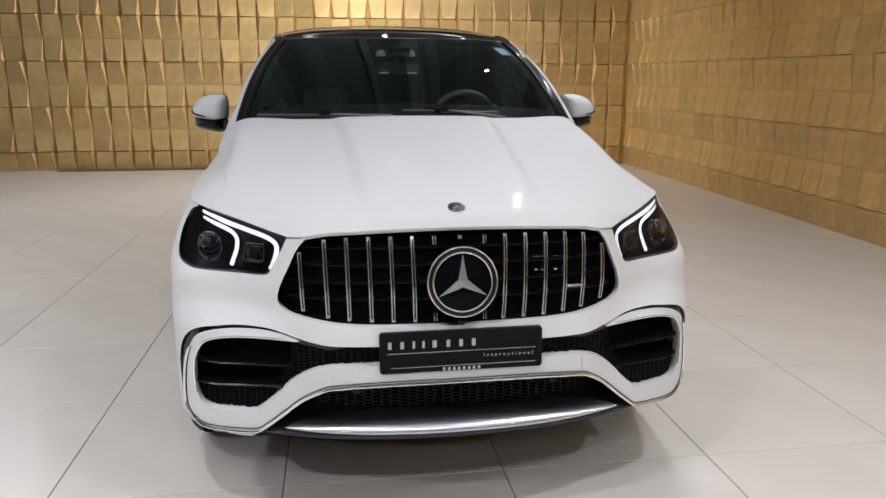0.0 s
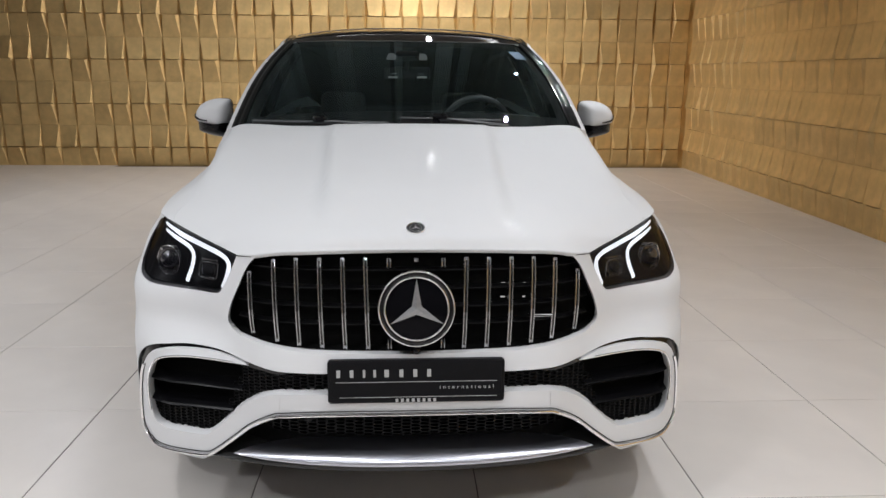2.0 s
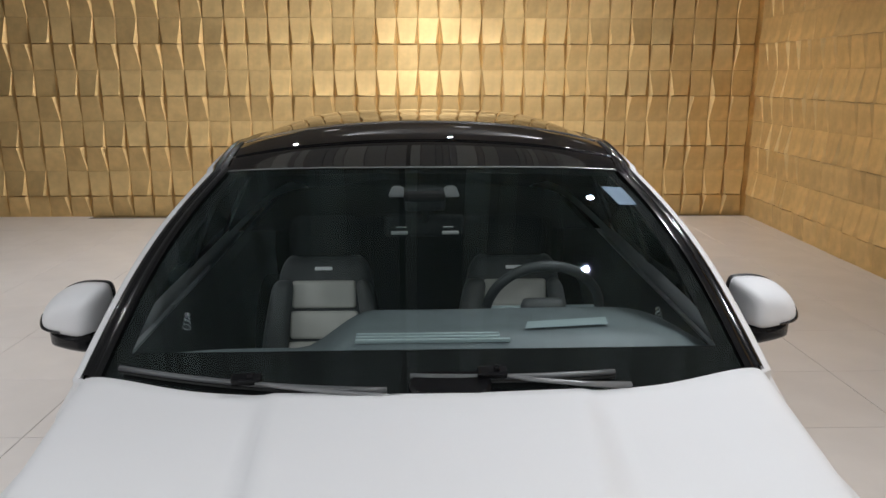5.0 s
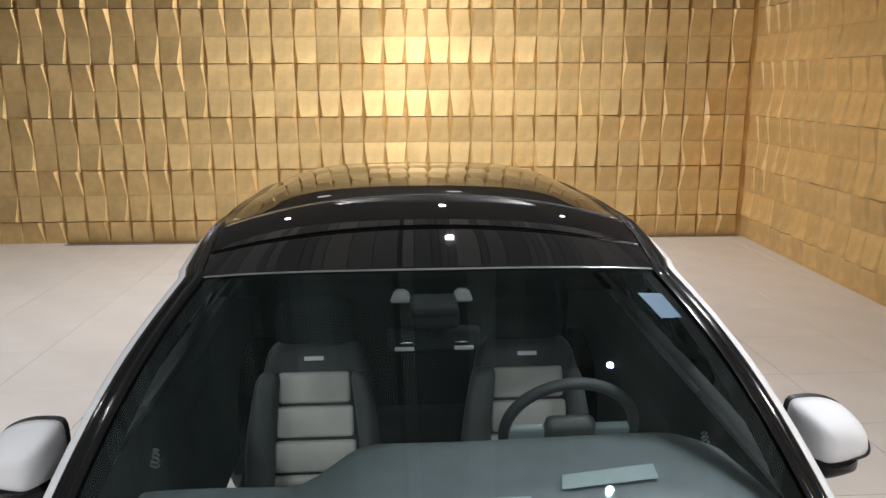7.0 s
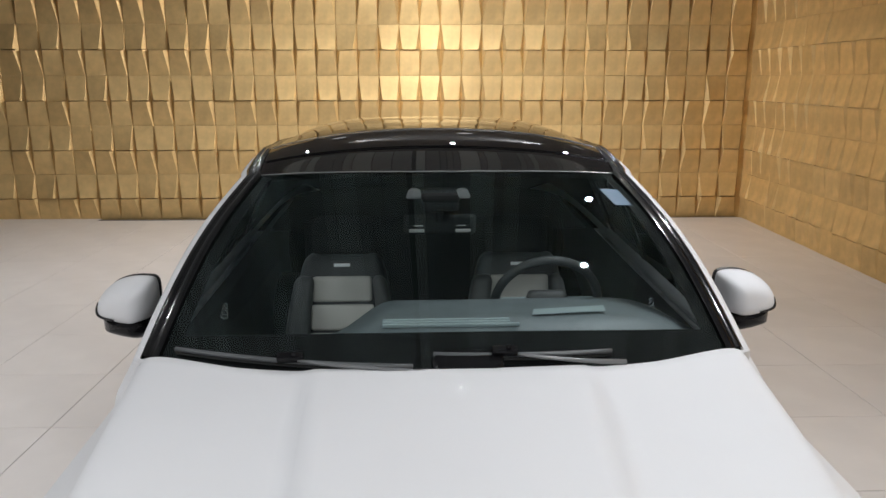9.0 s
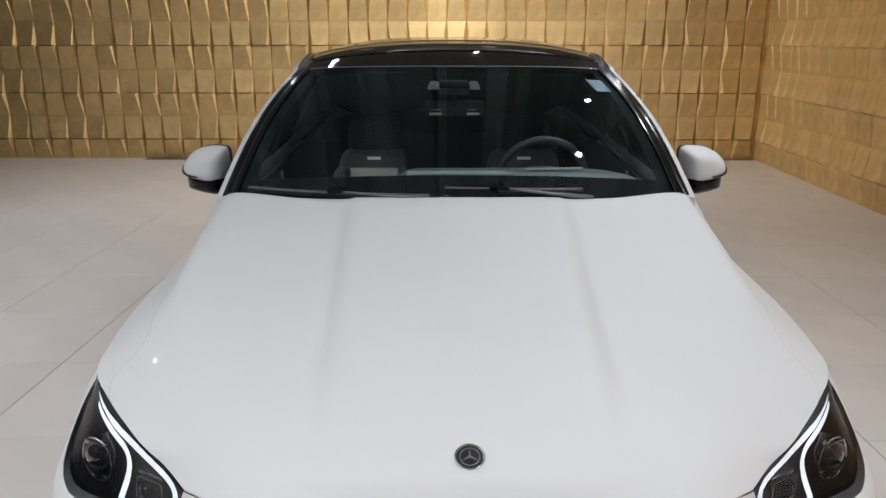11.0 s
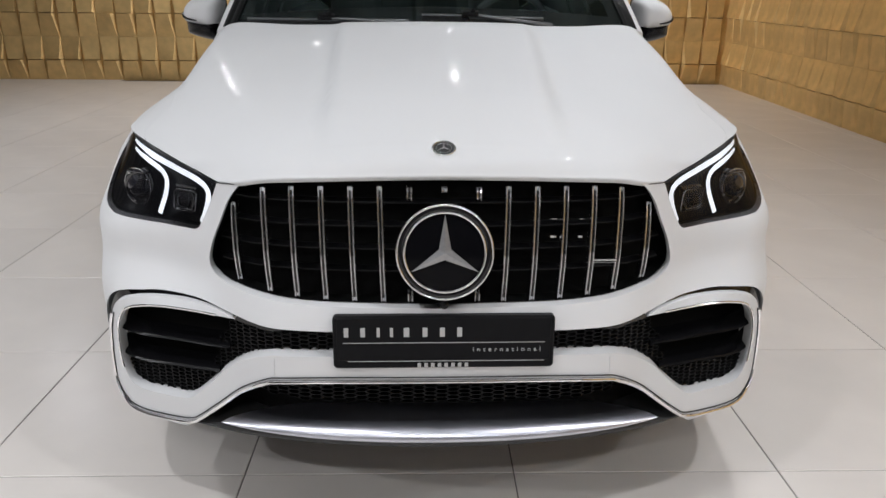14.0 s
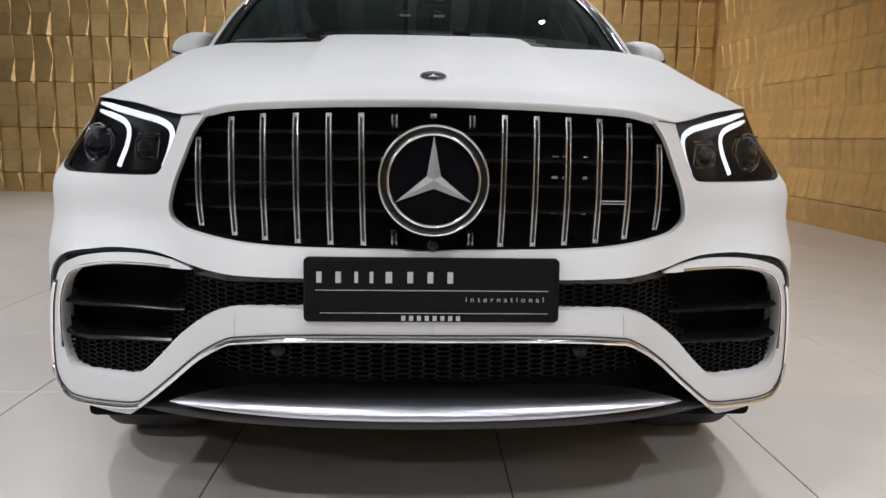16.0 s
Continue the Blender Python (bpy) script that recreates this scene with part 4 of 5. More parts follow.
for sd in SIDES:
    # the line of the pillar and roof rail, from the cowl to the tail
    base = [np.array(screen(0.985, v)) for v in np.linspace(0, 1, 14)]
    line = base + [np.array(roof(1.0, y)) for y in np.linspace(2.09, 4.80, 40)]
    n = len(line)

    def off(q, i, out, down, back=0.0):
        k = min(max((i - 13) / 10, 0), 1)
        return q[0] + out * (1 - 0.42 * k), q[1] + back, q[2] - down - 0.020 * k * (out > 0.05)

    black = [[off(q, i, d, e, b) for d, e, b in ((-0.014, -0.003, -0.012), (-0.004, -0.009, -0.004), (0.008, -0.008, 0.002), (0.013, -0.003, 0.004), (0.018, -0.009, 0.006), (0.030, -0.007, 0.010), (0.040, 0.001, 0.014))] for i, q in enumerate(line)]
    part("pillar_trim", ribbon(black, side=sd), PILLAR_BLACK, car, "gloss black windscreen pillar trim", smooth=True)
    white = [[off(q, i, d, e, b) for d, e, b in ((0.040, 0.0020, 0.014), (0.052, 0.0015, 0.018), (0.062, 0.008, 0.023), (0.068, 0.046, 0.035))] for i, q in enumerate(line)]
    part("roof_rail", ribbon(white, side=sd), WHITE, car, smooth=True)
    part("pillar_lining", ribbon([[off(q, i, d, e, b) for d, e, b in ((-0.030, 0.012, 0.0), (-0.020, 0.045, 0.03), (0.046, 0.058, 0.034), (0.067, 0.052, 0.036))] for i, q in enumerate(line)], side=sd), LINER, car)
    front, rear, sail, shoulder = [], [], [], []
    for i, q in enumerate(line):
        top = np.array(off(q, i, 0.066, 0.046, 0.035))
        y = float(top[1])
        edge = np.array((float(np.interp(y, E_Y, E_X)), y, float(np.interp(y, E_Y, E_Z))))
        low = edge + (top - edge) * min(0.45, 0.12 / max(float(top[2] - edge[2]), 0.02))
        shoulder.append([tuple(low + (edge - low) * t + np.array((-0.012 * math.sin(math.pi * t), 0, 0))) for t in np.linspace(0, 1, 6)])
        row = [tuple(top + (low - top) * t + np.array((0.012 * math.sin(math.pi * t), 0, 0))) for t in np.linspace(0, 1, 9)]
        (sail if y < 1.62 else front if y < 3.05 else rear).append(row)
    sail.append(front[0])
    part("door_shoulder", ribbon(shoulder, side=sd), WHITE, car, smooth=True)
    # the strip that carries the wing over to the pillar's foot and the door
    begin = [top_point(6, u) + np.array((0, -0.012, -0.002)) for u in np.linspace(3.15, 5, 14)]
    end = [np.array(q) for q in sail[0] + shoulder[0][1:]]
    part("pillar_foot", ribbon([[tuple(top_point(6, u) + np.array((0, -0.012, -0.002))) for u in np.linspace(3.0, 3.25, 4)], [tuple(q) for q in white[0]]], side=sd), WHITE, car)
    part("wing_corner", ribbon([[tuple(p + (q - p) * t) for p, q in zip(begin, end)] for t in (0.0, 0.33, 0.67, 1.0)], side=sd), WHITE, car, smooth=True)
    part("door_sail", ribbon(sail, side=sd), WHITE, car, smooth=True)
    part("side_window", ribbon(front, side=sd), DOOR_GLASS, car, "lightly tinted side glass", smooth=True).visible_shadow = False
    part("door_pillar", ribbon([front[-1], rear[0]], side=sd), LINER, car, "black pillar behind the side windows")
    post = [[tuple(np.array(q) + (-0.004, 0, 0)) for q in r] for r in front if 2.50 < r[0][1] < 2.66]
    part("door_pillar", ribbon(post, side=sd), LINER, car, "black pillar between the doors")
    pane = part("side_window", ribbon(rear, side=sd), SIDE_GLASS, car, "dark tinted rear side glass", smooth=True)
    # added near-black sheet: keeps the glass from shining on the cabin side
    part("dark_backing", ribbon([[(x - 0.012, y, z) for x, y, z in row] for row in rear], side=sd), LINER, pane, "added near-black sheet that keeps the glass dark")

# cowl and wipers
part("cowl", ribbon([[(0.80 * u, 1.20 + 0.19 * u * u + d, 1.235 + e - 0.006 * u * u) for u in np.linspace(-1, 1, 31)] for d, e in ((0.0, -0.02), (0.03, 0.002), (0.085, 0.028), (0.10, 0.010))]), PLASTIC, car, "black cowl panel under the wipers")


def on_screen(x, v, lift=0.012):
    hx = 0.777 + (0.612 - 0.777) * v + 0.016 * math.sin(math.pi * min(max(v, 0), 1))
    p = screen(x / hx, v)
    return p[0], p[1] - lift * 0.4, p[2] + lift


for x0, x1, v0, v1, xm, xp in ((-0.04, 0.41, 0.070, 0.050, 0.135, 0.44), (-0.70, -0.09, 0.034, 0.032, -0.39, -0.02)):
    wiper = new("wiper")
    wiper.parent = car
    blade_pts = [on_screen(x, v0 + (v1 - v0) * k / 10, 0.016) for k, x in enumerate(np.linspace(x0, x1, 11))]
    part("wiper_blade", tube(blade_pts, 0.0065, flatten=1.3), WIPER_GREY, wiper, "dark grey wiper blade", smooth=True)
    part("wiper_rubber", tube([(x, y, z - 0.010) for x, y, z in blade_pts], 0.004), RUBBER, wiper)
    vm0 = v0 + (v1 - v0) * (xm - x0) / (x1 - x0)
    part("wiper_arm", tube([on_screen(xm + 0.02, vm0 - 0.006, 0.026), on_screen(xm + 0.08, vm0 - (0.024 if xm > 0 else 0.014), 0.028), on_screen((xm + xp) / 2 + 0.04, vm0 - (0.045 if xm > 0 else 0.022), 0.026), on_screen(xp, vm0 - (0.058 if xm > 0 else 0.028), 0.018)], [0.004, 0.005, 0.006, 0.009]), SATIN_GREY, wiper, "satin grey wiper arm", smooth=True)
    part("wiper_clip", slab_box(-0.032, -0.012, -0.006, 0.032, 0.012, 0.012, 0.004), PLASTIC_GLOSS, wiper).matrix_basis = Matrix.Translation(on_screen(xm, vm0, 0.026)) @ pose(0, 0, 0, 24)
    part("washer_jet", slab_box(-0.006, -0.005, 0.0, 0.006, 0.005, 0.018, 0.003), PLASTIC_GLOSS, wiper).matrix_basis = Matrix.Translation(on_screen(xm + 0.010, vm0, 0.030)) @ pose(0, 0, 0, 24)

cover = part("pivot_cover", rounded_plate(0.088, 0.034, 0.031, -0.008, 0.008, 0.006), PLASTIC_GLOSS, car, "rounded black cover over the wiper pivot", smooth=False)
cover.matrix_basis = Matrix.Translation((0.045, 1.248, 1.283)) @ pose(0, 0, 0, -64)

# door mirrors
MIRROR = curve([(0.888, 1.348), (0.925, 1.357), (0.972, 1.354), (1.014, 1.338), (1.042, 1.312), (1.054, 1.284), (1.052, 1.252), (1.02, 1.236), (0.955, 1.220), (0.915, 1.219), (0.888, 1.246), (0.882, 1.30)], 4, True)


def dome(outline, centre, y_back, depth, p=3.0, rings=12, side=1, sharp=0.62):
    bm = bmesh.new()
    last = None
    for k in range(rings + 1):
        r = math.sin(k / rings * math.pi / 2)
        y = y_back - depth * max(1 - r ** p, 0) ** sharp
        ring = [bm.verts.new((side * (centre[0] + (x - centre[0]) * r), y, centre[1] + (z - centre[1]) * r)) for x, z in outline] if k else [bm.verts.new((side * centre[0], y, centre[1]))]
        if k == 1:
            for j in range(len(ring)):
                bm.faces.new((last[0], ring[j], ring[(j + 1) % len(ring)]))
        elif k > 1:
            for j in range(len(ring)):
                bm.faces.new((last[j], ring[j], ring[(j + 1) % len(ring)], last[(j + 1) % len(ring)]))
        last = ring
    bm.faces.new(last)
    bmesh.ops.recalc_face_normals(bm, faces=list(bm.faces))
    return bm


for sd in SIDES:
    mirror = new("door_mirror")
    mirror.parent = car
    part("cap", dome(MIRROR, (0.962, 1.280), 1.815, 0.130, p=3.6, sharp=0.52, side=sd), WHITE, mirror, smooth=True)
    grown = [(0.958 + (x - 0.958) * 1.012, 1.285 + (z - 1.285) * 1.012) for x, z in MIRROR]
    part("edge", dome(grown, (0.958, 1.287), 1.835, 0.022, side=sd, rings=4), PLASTIC, mirror)
    skirt = [(x, z - 0.050 if z < 1.255 else min(z, 1.252)) for x, z in MIRROR]
    part("skirt", dome([(0.96 + (x - 0.96) * 0.95, z) for x, z in skirt], (0.955, 1.225), 1.815, 0.118, side=sd), PLASTIC_GLOSS, mirror, "black plastic underside", smooth=True)
    around = sorted((math.atan2(q[1] - 1.280, q[0] - 0.962), math.hypot(q[0] - 0.962, q[1] - 1.280)) for q in MIRROR)

    def cap_point(x, z):
        """The point of the cap's surface in front of x, z."""
        reach = float(np.interp(math.atan2(z - 1.280, x - 0.962), [a for a, _ in around], [d for _, d in around]))
        f = min(math.hypot(x - 0.962, z - 1.280) / reach, 1)
        return sd * x, 1.815 - 0.130 * max(1 - f ** 3.6, 0) ** 0.52 - 0.004, z
    ind = [cap_point(x, z) for x, z in curve([(1.052, 1.282), (1.044, 1.271), (1.026, 1.263), (1.004, 1.257), (0.978, 1.253)], 5)]
    part("indicator", tube(ind, [0.0068 - 0.0040 * i / 20 for i in range(21)], flatten=0.8), SMOKE, mirror, "smoked indicator strip")
    part("foot", tube([(sd * 0.95, 1.77, 1.215), (sd * 0.90, 1.765, 1.205), (sd * 0.83, 1.76, 1.195)], [0.032, 0.026, 0.028], flatten=0.8, sides=10), PLASTIC, mirror, smooth=True)
    part("mirror_glass", sheet([(0.955 + (x - 0.955) * 0.93, 1.287 + (z - 1.287) * 0.93) for x, z in MIRROR], lambda a, b: (a, 1.8375, b), side=sd, grid=0.06), CHROME, mirror)

# wheels
for sd in SIDES:
    for cy, _ in ARCHES:
        wheel = new("wheel")
        wheel.parent = car
        wheel.matrix_basis = Matrix.Translation((sd * 0.805, cy, 0.378)) @ pose(0, 0, 0, 0, 0, 0 if sd > 0 else 180)
        part("tyre", lathe([(0.285, -0.13), (0.33, -0.142), (0.36, -0.140), (0.374, -0.125), (0.378, -0.06), (0.378, 0.06), (0.374, 0.125), (0.36, 0.140), (0.33, 0.142), (0.285, 0.13)], steps=64), RUBBER, wheel, "black low-profile tyre", smooth=True)
        rim = part("rim", lathe([(0.286, -0.125), (0.278, -0.10), (0.268, 0.05), (0.278, 0.12), (0.290, 0.130), (0.288, 0.136)], steps=64), RIM, wheel, "dark alloy rim", smooth=True)
        part("brake_disc", lathe([(0.06, 0.02), (0.20, 0.02), (0.20, 0.04), (0.06, 0.04)], steps=40), CHROME_SOFT, wheel)
        part("hub", lathe([(0.0, 0.105), (0.035, 0.105), (0.05, 0.095), (0.07, 0.06)], steps=24), RIM, rim)
        for k in range(10):
            a = k * math.tau / 10
            bm = bmesh.new()
            box(bm, 0.075, -0.013, 0.04, 0.108, 0.013, 0.275)
            ob = part("spoke", bm, RIM, rim)
            ob.matrix_basis = pose(0, 0, 0, math.degrees(a))

# cabin
def dash_z(x, z):
    """The dashboard falls away towards both doors, more on the passenger's side."""
    a = min(max((-0.15 - x) / 0.22, 0), 1)
    d = min(max((x - 0.55) / 0.2, 0), 1)
    return z - 0.115 * a * a * (3 - 2 * a) - 0.05 * d * d - 0.03 * (x / 0.75) ** 4


part("dashboard", ribbon([[(x, y + 0.06 * (x / 0.75) ** 2, dash_z(x, z)) for x in np.linspace(-0.74, 0.74, 41)] for y, z in ((1.31, 1.18), (1.38, 1.262), (1.44, 1.304), (1.50, 1.308), (1.58, 1.299), (1.70, 1.284), (1.80, 1.270), (1.830, 1.258), (1.842, 1.225), (1.83, 1.0), (1.80, 0.6))]), DASH, car, "dark leather dashboard", smooth=True)
for k in range(3):
    y = 1.438 + 0.021 * k
    part("defroster_vent", slab_box(-0.172, y, 1.304, 0.175 + 0.022 * (k == 0), y + 0.008, 1.314, 0.002), VENT, car, "pale slat of the defroster vent")
part("display_cover", ribbon([[(0.242, 1.507, 1.314), (0.458, 1.544, 1.310)], [(0.257, 1.570, 1.310), (0.469, 1.612, 1.306)]]), VENT, car, "pale glass cover of the head-up display")
part("cabin_floor", slab_box(-0.80, 1.6, 0.31, 0.80, 4.3, 0.36, 0), LEATHER_DARK, car)
part("rear_bulkhead", slab_box(-0.90, 4.2, 0.36, 0.90, 4.25, 1.15, 0), LINER, car)
part("parcel_shelf", ribbon([[(x * w, y, z) for x in np.linspace(-1, 1, 9)] for w, y, z in ((0.935, 3.50, 1.150), (0.935, 3.80, 1.165), (0.905, 4.25, 1.196), (0.835, 4.60, 1.200), (0.73, 4.77, 1.200), (0.56, 4.83, 1.235))]), LINER, car)
part("headliner", ribbon([[(x * 0.99, y, z - 0.035) for x, y, z in [roof(u, y) for u in np.linspace(-1, 1, 15)]] for y in np.linspace(2.08, 4.82, 16)]), LINER, car)
for sd in SIDES:
    part("door_lining", ribbon([[(float(np.interp(y, E_Y, E_X)) - 0.085, y, float(np.interp(y, E_Y, E_Z)) + 0.060), (0.87, y, float(np.interp(y, E_Y, E_Z)) - 0.01), (0.89, y, 0.9), (0.86, y, 0.4)] for y in np.linspace(1.5, 4.2, 8)], side=sd), LEATHER_DARK, car)

WHEEL_AT = pose(0.369, 1.985, 1.200, 22)
sw = new("steering_wheel")
sw.parent = car
sw.matrix_basis = WHEEL_AT
part("rim", ring_mesh(0.178, 0.016, 1.0, 48, 10), LEATHER_DARK, sw, smooth=True)
part("hub", slab_box(-0.07, -0.03, -0.07, 0.07, 0.02, 0.05, 0.02), LEATHER_MID, sw, smooth=True)
part("spoke", slab_box(-0.17, -0.012, -0.03, -0.06, 0.012, 0.02, 0.008), VENT, sw)
part("spoke", slab_box(0.06, -0.012, -0.03, 0.17, 0.012, 0.02, 0.008), VENT, sw)
part("spoke", slab_box(-0.03, -0.012, -0.17, 0.03, 0.012, -0.06, 0.008), LEATHER_DARK, sw)


def narrowed(bm):
    """Draws the shoulders of a backrest inward."""
    bmesh.ops.subdivide_edges(bm, edges=[e for e in bm.edges if abs(e.verts[0].co.z - e.verts[1].co.z) > 0.3], cuts=5)
    for v in bm.verts:
        v.co.x *= 1 - 0.30 * min(max((v.co.z - 0.30) / 0.40, 0), 1) ** 1.4
    return bm


def seat(x, y):
    s = new("seat")
    s.parent = car
    s.matrix_basis = pose(x, y, 0)
    lean = pose(0, 0.02, 0.552, -14)
    part("backrest", narrowed(slab_box(-0.235, 0.0, 0.0, 0.235, 0.13, 0.70, 0.06, 4)), LEATHER_DARK, s, smooth=True).matrix_basis = lean
    part("headrest", slab_box(-0.14, 0.02, 0.67, 0.14, 0.11, 0.86, 0.05, 4), LINER, s, smooth=True).matrix_basis = lean
    for k in range(5):
        z = 0.005 + 0.1206 * k
        part("back_insert", slab_box(0.0085 * k - 0.160, -0.022, z, 0.160 - 0.0085 * k, 0.02, z + 0.109, 0.014, 3), LEATHER_PALE, s, "pale grey leather insert", smooth=True).matrix_basis = lean
    for sx in SIDES:
        part("bolster", narrowed(slab_box(sx * 0.200 - 0.045, -0.05, 0.03, sx * 0.185 + 0.045, 0.06, 0.60, 0.035, 3)), LEATHER_MID, s, smooth=True).matrix_basis = lean
    part("emblem_plate", slab_box(-0.035, -0.012, 0.637, 0.033, 0.002, 0.651, 0.002), PLATE_BRIGHT, s, "small bright plate").matrix_basis = lean
    part("cushion", slab_box(-0.25, -0.50, 0.34, 0.25, 0.06, 0.52, 0.05, 3), LEATHER_MID, s, smooth=True)
    part("seat_base", slab_box(-0.22, -0.45, 0.30, 0.22, 0.05, 0.36, 0.01), DARK, s)


seat(-0.392, 2.45)
seat(0.366, 2.45)
part("rear_bench", slab_box(-0.68, 3.45, 0.55, 0.68, 3.62, 1.22, 0.05, 3), LINER, car, smooth=True)
part("rear_cushion", slab_box(-0.68, 2.98, 0.35, 0.68, 3.50, 0.60, 0.05, 3), LEATHER_DARK, car, smooth=True)
vm = new("cabin_mirror")
vm.parent = car
part("mirror_shell", slab_box(-0.12, 1.935, 1.452, 0.12, 1.965, 1.520, 0.014, 3), LINER, vm, smooth=True)
part("mirror_stalk", tube([(0, 1.93, 1.50), (0, 1.91, 1.58)], 0.012), LINER, vm)
part("sensor_box", slab_box(-0.06, 1.85, 1.545, 0.06, 1.99, 1.598, 0.012), LINER, vm)
for sx in SIDES:
    bm = bmesh.new()
    box(bm, -0.030, 2.035, 1.556, 0.030, 2.06, 1.590)
    for v in bm.verts:
        if v.co.z > 1.58:
            v.co.x *= 0.55
    bmesh.ops.bevel(bm, geom=list(bm.edges), offset=0.005, segments=2, affect="EDGES")
    part("reading_lamp", bm, LAMP_PALE, car, "pale reading lamp").matrix_basis = Matrix.Translation((sx * 0.082, 0, 0))
    part("mirror_end", slab_box(sx * 0.076 - 0.024, 1.926, 1.462, sx * 0.076 + 0.026, 1.937, 1.472, 0.003), LAMP_PALE, vm)
    part("mirror_end", slab_box(sx * 0.070 - 0.016, 1.926, 1.482, sx * 0.070 + 0.016, 1.937, 1.487, 0.002), CHROME_SOFT, vm)
    tweeter = new("tweeter")
    tweeter.parent = car
    tweeter.matrix_basis = Matrix.Translation((sx * 0.700, 1.86, 1.205))
    for k in range(4):
        part("tweeter_ring", ring_mesh(0.011 - 0.0015 * k, 0.0022, 1.0, 16, 6), CHROME, tweeter, "bright ring of the door tweeter", smooth=True).matrix_basis = pose(sx * -0.002 * k, 0, 0.013 * k, 30)
part("sticker", ribbon([[on_screen(0.522, 0.858, 0.002), on_screen(0.584, 0.855, 0.002)], [on_screen(0.556, 0.735, 0.002), on_screen(0.612, 0.735, 0.002)]]), STICKER, car, "blue-grey windscreen sticker")

# ---------------------------------------------------------------- floor tiles and wall blocks
TX, TY = 0.8165, 0.796
FLOOR_TILES = pose(0.232, 0.322, 0, 0, 0, -0.6)
bm = bmesh.new()
G = 0.0022
box(bm, G, G, -0.02, TX - G, TY - G, 0.0)
bmesh.ops.bevel(bm, geom=[e for e in bm.edges if all(v.co.z > -0.01 for v in e.verts)], offset=0.0012, segments=1, affect="EDGES")
tile_mesh = bpy.data.meshes.new("floor_tile")
bm.to_mesh(tile_mesh)
bm.free()
tile_mesh.materials.append(TILE)
inv = floor.matrix_world.inverted()
rest_v, rest_f = [], []
for i in range(-12, 6):
    for j in range(-7, 13):
        m = FLOOR_TILES @ Matrix.Translation((i * TX, j * TY, 0))
        mid = inv @ (m @ Vector((TX / 2, TY / 2, 0)))
        if mid.x > 0.3 or mid.y > 0.3 or mid.x < WEST or mid.y < SOUTH:
            continue
        if -9 <= i <= 5 and -5 <= j <= 12 and len(floor.children) < 290:
            ob = new("floor_tile", tile_mesh)
            ob.parent = floor
            ob.matrix_basis = inv @ m
        else:
            base = len(rest_v)
            rest_v += [inv @ (m @ v.co) for v in tile_mesh.vertices]
            rest_f += [[base + k for k in p.vertices] for p in tile_mesh.polygons]
me = bpy.data.meshes.new("far_tiles")
me.from_pydata(rest_v, [], rest_f)
me.materials.append(TILE)
tagged(new("far_tiles", me), kind="stuff").parent = floor

CW, CH, FIRST = 0.2865, 0.3400, 0.300


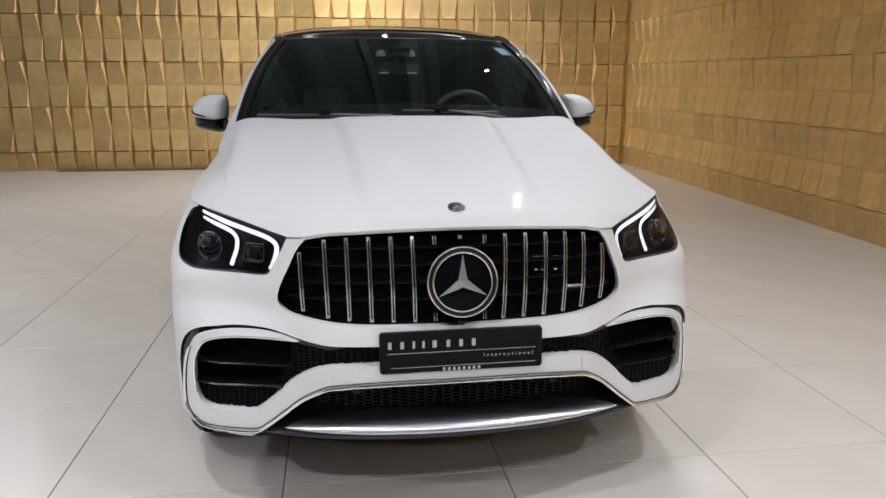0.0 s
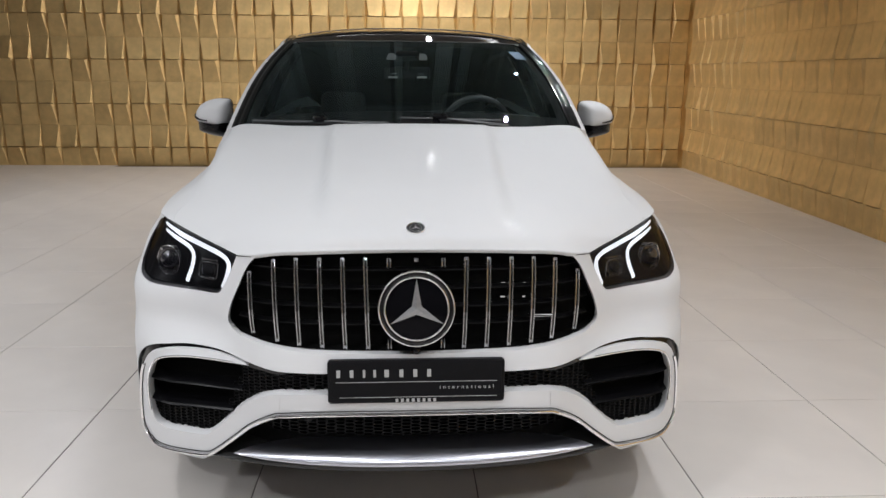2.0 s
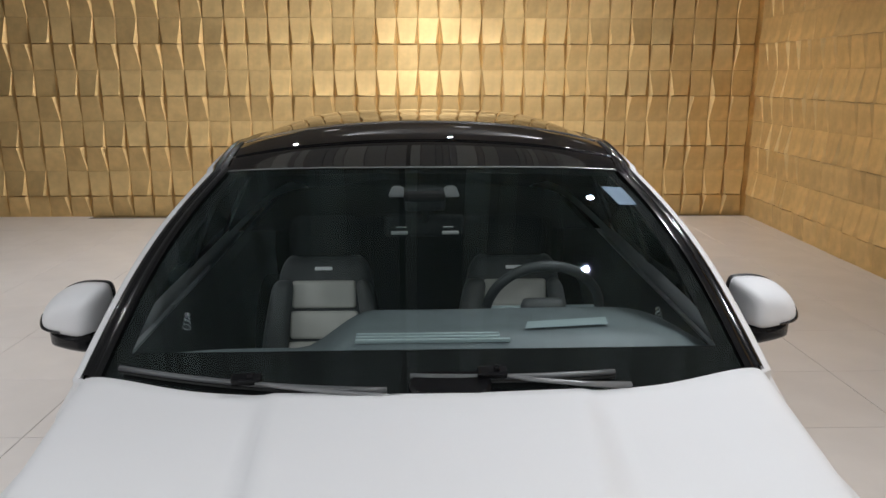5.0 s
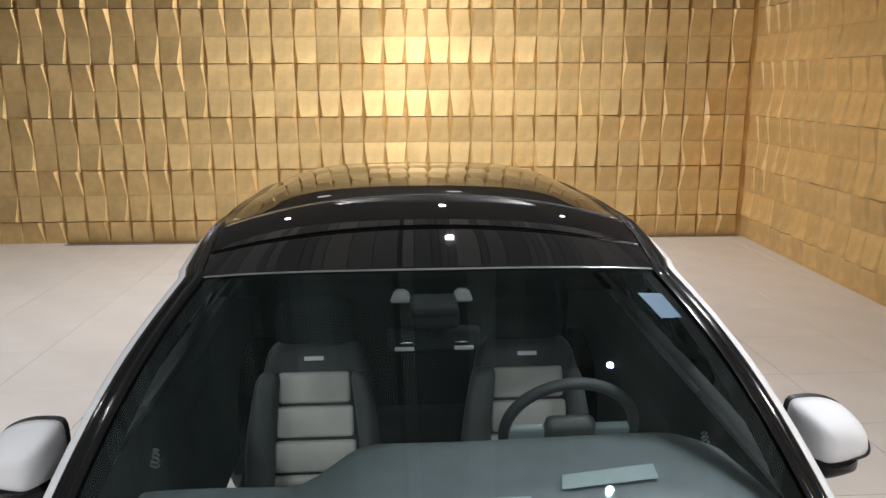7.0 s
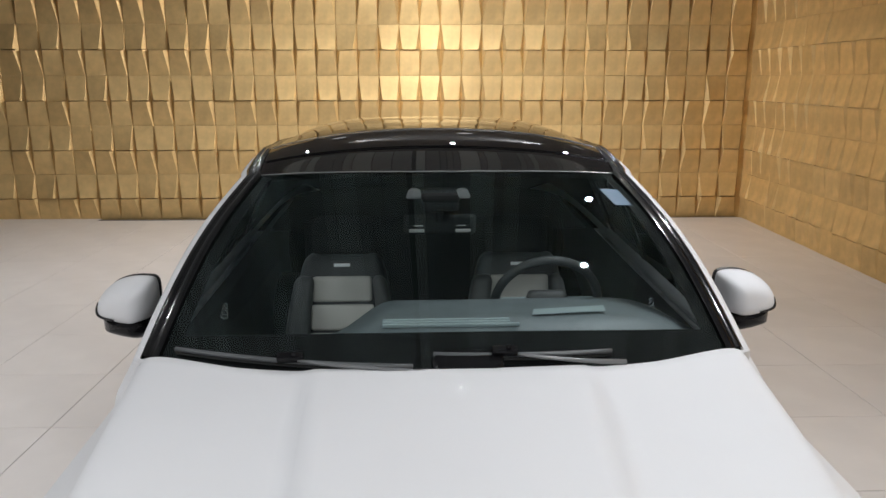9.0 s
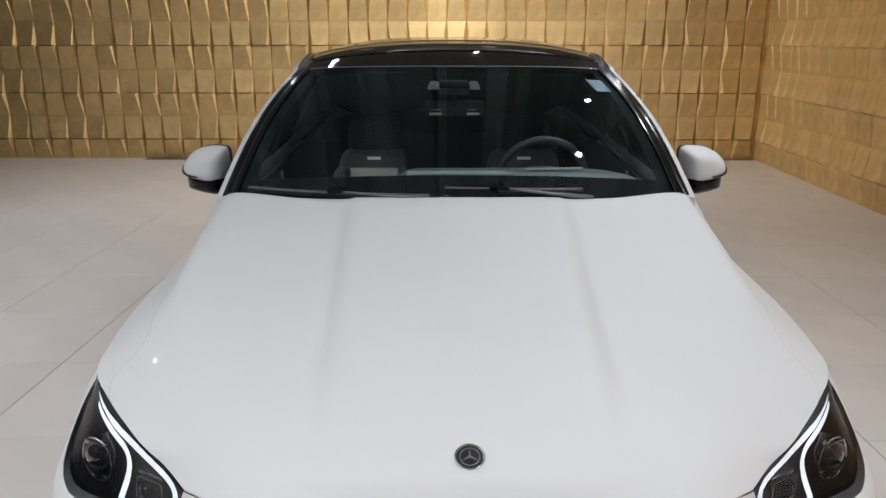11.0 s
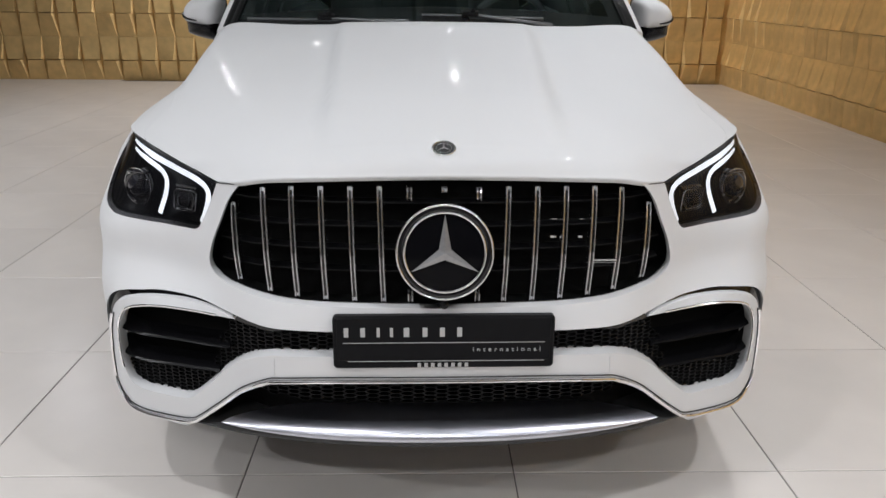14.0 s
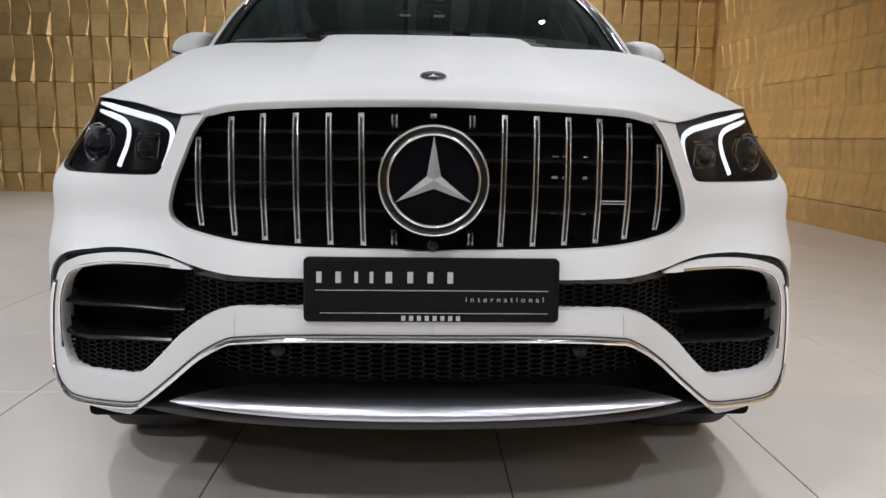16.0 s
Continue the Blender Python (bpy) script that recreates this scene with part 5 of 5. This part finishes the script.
def block_mesh(heights, w, h, foot_in=0.20):
    """A wedge block: its four front corners stand proud by heights, its face is slightly twisted. x along the wall, z up, front towards -y."""
    c = ((0, 0), (w, 0), (w, h), (0, h))
    sx, sz = (1, -1, -1, 1), (1, 1, -1, -1)
    base = [(x, 0.070, z) for x, z in c]
    foot = [(x, 0.062, z) for x, z in c]
    top = [np.array((x + a * (0.0006 + 0.74 * k), 0.060 - k, z + b * (0.0006 + foot_in * k))) for (x, z), a, b, k in zip(c, sx, sz, heights)]
    sides = [(4 * r + i, 4 * r + (i + 1) % 4, 4 * r + 4 + (i + 1) % 4, 4 * r + 4 + i) for r in (0, 1) for i in range(4)]
    face = [top[0] * (1 - u) * (1 - v) + top[1] * u * (1 - v) + top[2] * u * v + top[3] * (1 - u) * v for v in (0, 1 / 3, 2 / 3, 1) for u in (0, 1 / 3, 2 / 3, 1)]
    quads = [(12 + 4 * j + i, 13 + 4 * j + i, 17 + 4 * j + i, 16 + 4 * j + i) for j in range(3) for i in range(3)]
    me = bpy.data.meshes.new("relief_block")
    me.from_pydata([tuple(p) for p in base + foot + top + face], [], sides + quads)
    for p in me.polygons[len(sides):]:
        p.use_smooth = True
    me.materials.append(GOLD)
    return me


# how far the corners stand out: the two of the proud edge, the two of the low edge
PROUD = ((0.080, 0.026, 0.008, 0.004), (0.026, 0.080, 0.004, 0.008), (0.076, 0.076, 0.004, 0.004), (0.084, 0.058, 0.014, 0.004), (0.058, 0.084, 0.004, 0.014), (0.018, 0.018, 0.014, 0.014), (0.050, 0.050, 0.006, 0.006))
rng = random.Random(5)


def clad(wall, start, columns, turn, step, mix, deep=1.0, foot_in=0.20):
    """Rows of wedge blocks on a wall; column 0 stands at the corner. Odd rows are proud at the foot, even ones at the head."""
    rows = [0.0] + [FIRST + CH * k for k in range(10)]
    kinds = {}
    for k, corners in enumerate(PROUD):
        a, b, c, d = (deep * q for q in corners)
        kinds[k, 1] = block_mesh((a, b, d, c), CW, CH - 0.001, foot_in)
        kinds[k, 0] = block_mesh((c, d, b, a), CW, CH - 0.001, foot_in)
        kinds[k, 2] = block_mesh((c, d, b, a), CW, FIRST - 0.004, foot_in)
    rv, rf, rs = [], [], []
    for c in range(columns):
        for r, z in enumerate(rows):
            me = kinds[rng.choices(range(len(PROUD)), mix)[0], r % 2 if r else 2]
            m = turn @ Matrix.Translation((start + step * c * CW, 0, z))
            if len(wall.children) < 297 and c < 27:
                ob = new("relief_block", me)
                ob.parent = wall
                ob.matrix_basis = m
            else:
                base = len(rv)
                rv += [m @ v.co for v in me.vertices]
                rf += [[base + k for k in p.vertices] for p in me.polygons]
                rs += [p.use_smooth for p in me.polygons]
    me = bpy.data.meshes.new("far_blocks")
    me.from_pydata(rv, [], rf)
    for p, flag in zip(me.polygons, rs):
        p.use_smooth = flag
    me.materials.append(GOLD)
    tagged(new("far_blocks", me), kind="stuff").parent = wall


clad(wall_back, -CW, 46, Matrix.Identity(4), -1, (20, 20, 14, 16, 16, 8, 6), 0.88, 0.10)
clad(wall_right, 0.0, 50, pose(0, 0, 0, 0, 0, -90), 1, (16, 16, 24, 14, 14, 6, 10), 0.72, 0.05)
